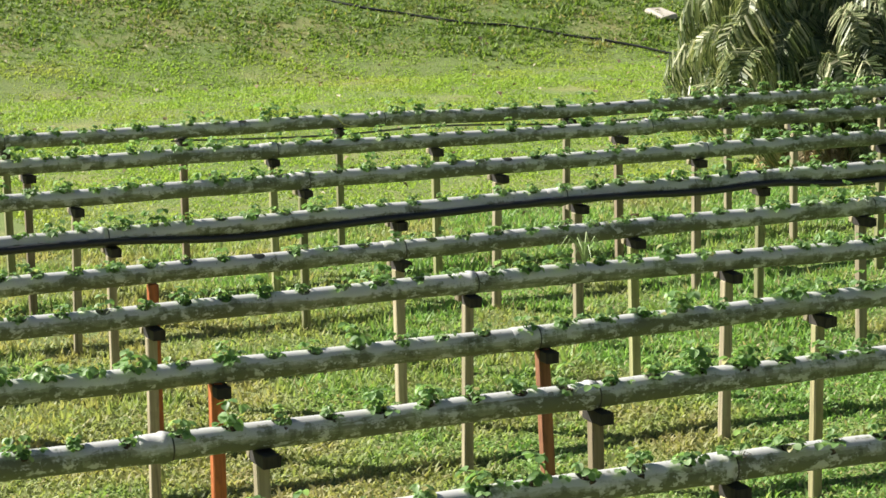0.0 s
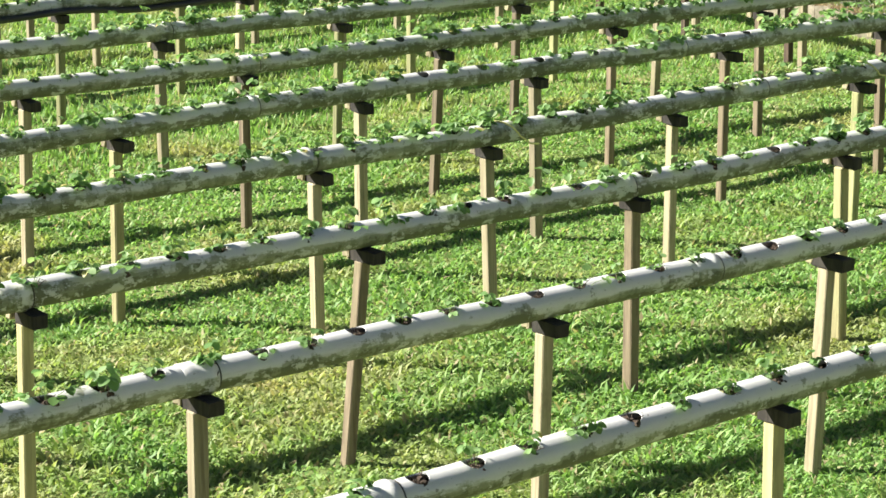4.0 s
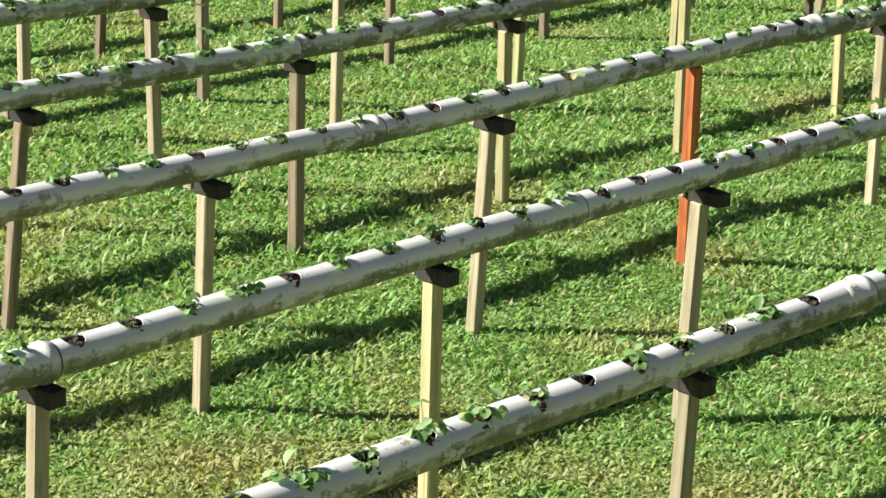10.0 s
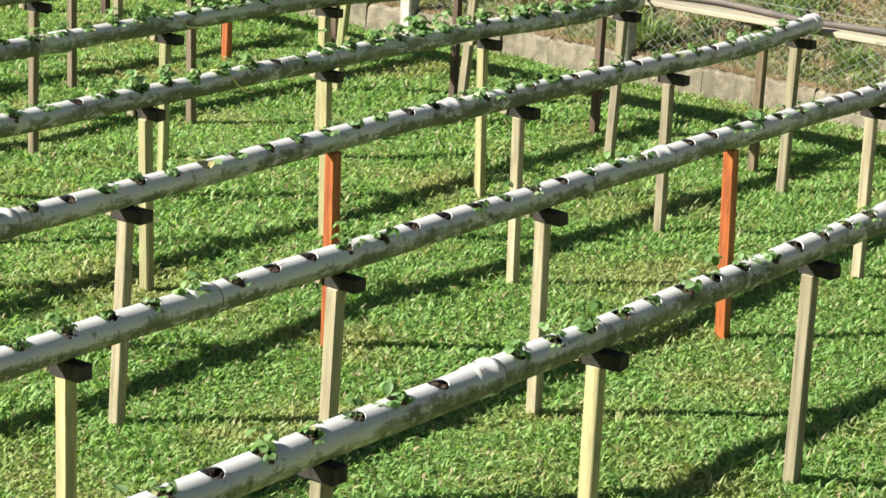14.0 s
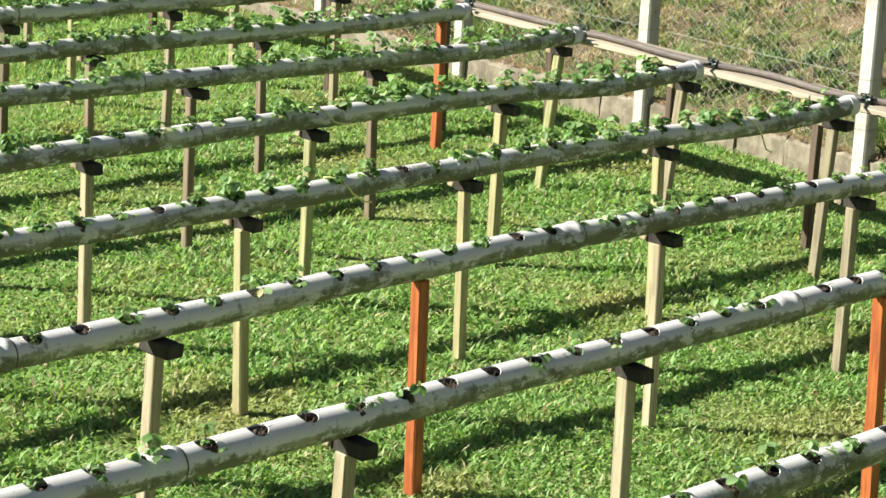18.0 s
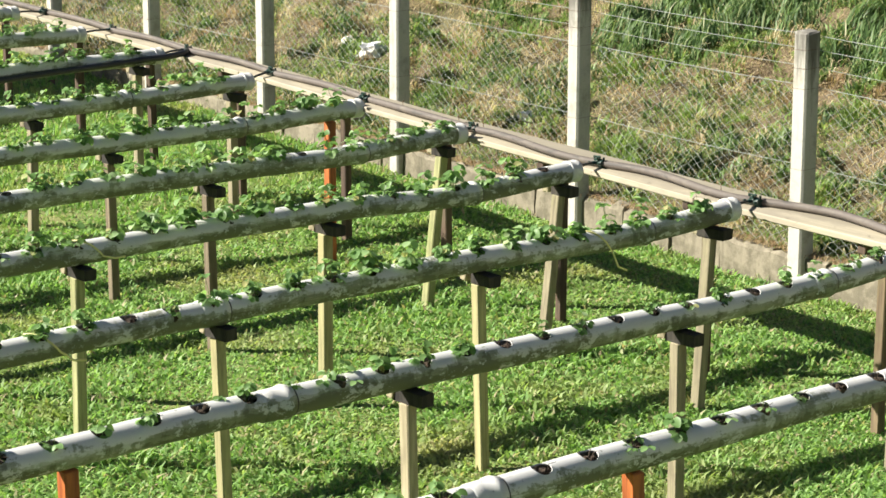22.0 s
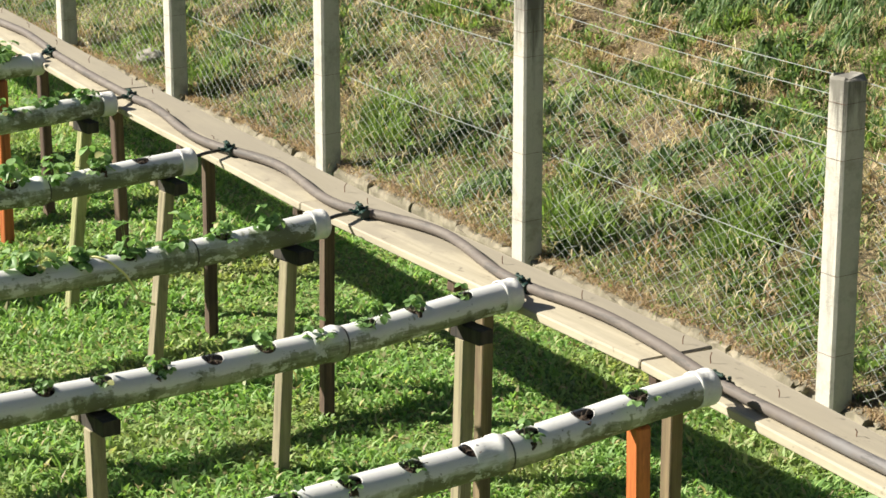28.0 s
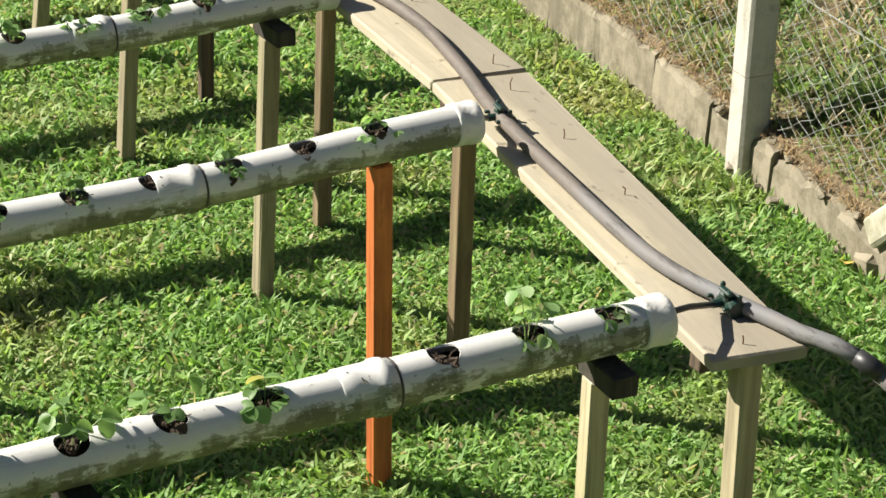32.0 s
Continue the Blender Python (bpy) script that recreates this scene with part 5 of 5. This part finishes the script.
def bank_weeds(n, leaves, mat, name, label, length, width, spread):
    """Low weeds in many small mounds over the bank."""
    heart = scatter(n, 0.15, 6.6, -0.5, 19.0)
    heart[:, 0] += fence_x(heart[:, 1])
    size = grng.uniform(0.4, 1.4, n) ** 1.5
    a = grng.uniform(0, 2 * np.pi, n * leaves)
    r = spread * np.repeat(size, leaves) * np.sqrt(grng.uniform(0, 1, n * leaves))
    xy = np.repeat(heart, leaves, 0) + np.stack([np.cos(a), np.sin(a)], 1) * r[:, None]
    base = on_land(xy)
    base[:, 2] += grng.uniform(0, 0.5, n * leaves) * spread * np.repeat(size, leaves)
    m = n * leaves
    me = blades_mesh("blades", mat, base, grng.uniform(0.5, 1.2, m) * length, grng.uniform(0.6, 1.3, m) * width, grng.uniform(0.3, 1.5, m), grng, "kite", a + grng.normal(0, 0.9, m))
    tagged(new(name, me), label, "weeds", kind="stuff")


# the dark weeds also stand in for shadowed gaps between the growth
bank_weeds(900, 60, BUSH, "bank_weeds", "low dark green weeds dotted over the dry bank", 0.10, 0.020, 0.11)
bank_weeds(800, 60, HILL_GRASS, "bank_herbs", "paler green herbs dotted over the dry bank", 0.085, 0.018, 0.12)
bank_weeds(500, 70, STRAW, "straw_tangles", "tangled heaps of pale dry straw on the bank", 0.11, 0.009, 0.13)
bank_weeds(620, 60, RED_STRAW, "withered_weeds", "withered reddish-brown weeds on the bank", 0.09, 0.012, 0.14)


def straw_swaths():
    """Long dry stalks laid over by wind and mowing, in drifts that lie one way."""
    n = 30000
    xy = scatter(n * 2, 0.05, 6.4, -0.8, 19.0)
    xy[:, 0] += fence_x(xy[:, 1])
    drift = np.sin(2.7 * xy[:, 0] + 1.6 * np.sin(1.9 * xy[:, 1])) * np.sin(2.3 * xy[:, 1] + 1.1 * np.sin(2.2 * xy[:, 0]))
    near = smooth(5.0, 3.0, xy[:, 1]) * smooth(0.3, 1.0, xy[:, 0] - fence_x(xy[:, 1]))
    xy = xy[drift + 0.25 * near + grng.normal(0, 0.35, len(xy)) > 0.15][:n]
    m = len(xy)
    az = -2.2 + 1.3 * np.sin(1.3 * xy[:, 0] + 0.9 * xy[:, 1]) + grng.normal(0, 0.55, m)
    base = on_land(xy)
    base[:, 2] += grng.uniform(0.0, 0.07, m)
    me = blades_mesh("blades", STRAW, base, grng.uniform(0.08, 0.22, m), grng.uniform(0.003, 0.006, m), grng.uniform(0.9, 1.5, m), grng, "kite", az)
    tagged(new("straw_swaths", me), "long pale dry stalks lying in drifts over the bank", "straw", kind="stuff")


straw_swaths()


def verge():
    n = 16000
    y = grng.uniform(-1.5, 16.5, n)
    x = fence_x(y) + grng.uniform(0.005, 0.13, n)
    top = 0.245 - 0.02 - 0.085 * smooth(3.4, 1.2, y)
    me = blades_mesh("blades", RED_STRAW, np.column_stack([x, y, top]), grng.uniform(0.03, 0.09, n), grng.uniform(0.002, 0.005, n), grng.uniform(1.25, 1.75, n), grng, True)
    tagged(new("wall_top_straw", me), "brown withered straw lying over the top of the low wall", "grass", kind="stuff")
    n = 6000
    y = grng.uniform(-1.5, 16.5, n)
    x = fence_x(y) - np.abs(grng.normal(0, 0.06, n)) - 0.015
    keep = np.sin(3.1 * y) + np.sin(7.3 * y + 1.0) > -0.6
    xy = np.column_stack([x, y])[keep]
    m = len(xy)
    me = blades_mesh("blades", GRASS, on_land(xy), grng.uniform(0.03, 0.10, m), grng.uniform(0.006, 0.011, m), grng.uniform(0.4, 1.3, m), grng, True)
    tagged(new("verge_grass", me), "longer unmown grass along the foot of the wall", "grass", kind="stuff")


verge()


def tussock(x, y, size, count, mat, name, label, length, width, lean, swept=0.0, tufts=1, kind=""):
    """A clump of long blades; swept leans them all downhill; tufts is the number of parts."""
    t = thing(name, pose(x, y, float(land(x, y))), label, "grass clump", name + "s on the bank", kind)
    n = count // tufts
    for k in range(tufts):
        a = grng.uniform(0, 2 * np.pi, n) / tufts + 2 * np.pi * k / tufts
        rag = 0.75 + 0.25 * np.sin(3 * a + 5 * x) + 0.2 * np.sin(7 * a + 3 * y)
        r = size * rag * np.sqrt(grng.uniform(0, 1.2, n))
        away = a * (1 - swept) + swept * (-2.3 + grng.normal(0, 0.7, n)) if swept else a + grng.normal(0, 0.8, n)
        xy = np.stack([r * np.cos(a), r * np.sin(a)], 1)
        lift = 0.42 * size * np.clip(1 - (r / size) ** 2, 0, 1) * grng.uniform(0.3, 1, n)
        base = np.column_stack([xy, land(x + xy[:, 0], y + xy[:, 1]) - float(land(x, y)) + lift])
        me = blades_mesh("tuft", mat, base, grng.uniform(0.4, 1.1, n) * length, grng.uniform(0.6, 1.3, n) * width, grng.uniform(*lean, n), grng, True, away)
        part("tuft", me, t)
    return t


def grass_mass(hearts, n, sizes, length, width):
    """Clumps of long drooping grass strewn round a few hearts (x, y, spread)."""
    for hx, hy, spread in hearts:
        for _ in range(max(1, int(n * spread))):
            bx, by = hx + spread * float(grng.normal(0, 0.45)), hy + spread * float(grng.normal(0, 0.45))
            size = float(grng.uniform(*sizes))
            tussock(bx, by, size, int(9000 * size * size) + 60, BUSH, "long_grass_clump", "dense dark green clump of long drooping grass", length, width, (0.45, 1.8), 0.55, 1, "stuff")


grass_mass(((5.35, 9.4, 0.75), (5.5, 8.1, 0.8), (5.6, 7.2, 0.9), (6.3, 8.0, 1.0), (6.3, 6.6, 1.0), (6.4, 9.3, 0.9), (5.6, 6.0, 0.6), (6.2, 10.6, 0.8), (5.05, 7.2, 0.5), (4.95, 6.5, 0.6), (5.2, 6.0, 0.6)), 11, (0.16, 0.36), 0.20, 0.0105)
grass_mass(((4.1, 5.5, 0.45), (4.8, 5.4, 0.5), (3.15, 5.25, 0.4), (2.95, 6.65, 0.35), (2.2, 6.0, 0.3), (5.5, 4.5, 0.6)), 11, (0.10, 0.20), 0.12, 0.010)
for bx, by in ((2.71, 7.5), (2.4, 4.2), (2.22, 3.42), (4.54, 6.55), (2.5, 5.5), (1.95, 2.3), (2.6, 9.4), (3.4, 7.4), (3.0, 4.4), (3.6, 3.7), (2.9, 10.6), (2.1, 1.6), (3.9, 8.6), (4.4, 10.3), (3.3, 9.9), (4.8, 4.2), (3.7, 6.2), (2.9, 3.0)):
    tussock(bx, by, float(grng.uniform(0.12, 0.26)), int(grng.integers(180, 380)), HILL_GRASS, "green_tuft", "bright green grass tuft on the dry bank", 0.15, 0.009, (0.3, 1.35))
for _ in range(34):
    by = float(grng.uniform(0.8, 14.0))
    tussock(fence_x(by) + float(grng.uniform(0.5, 4.5)), by, float(grng.uniform(0.07, 0.2)), 150, BUSH, "weed_clump", "low dark green weed clump on the dry bank", 0.12, 0.012, (0.5, 1.6))
grass_mass(((3.18, 5.2, 0.4), (3.65, 4.6, 0.4), (2.75, 5.45, 0.35), (3.9, 4.85, 0.45), (3.35, 6.4, 0.4), (4.0, 9.3, 0.45), (3.7, 9.1, 0.35), (4.9, 8.7, 0.5)), 9, (0.08, 0.18), 0.11, 0.009)
for bx, by in ((2.62, 7.42), (2.48, 7.22), (2.24, 5.28), (2.18, 5.02), (2.34, 4.08), (2.5, 4.12)):
    tussock(bx, by, 0.17, 420, HILL_GRASS, "green_tuft", "bright green grass tuft on the dry bank", 0.16, 0.009, (0.3, 1.2))
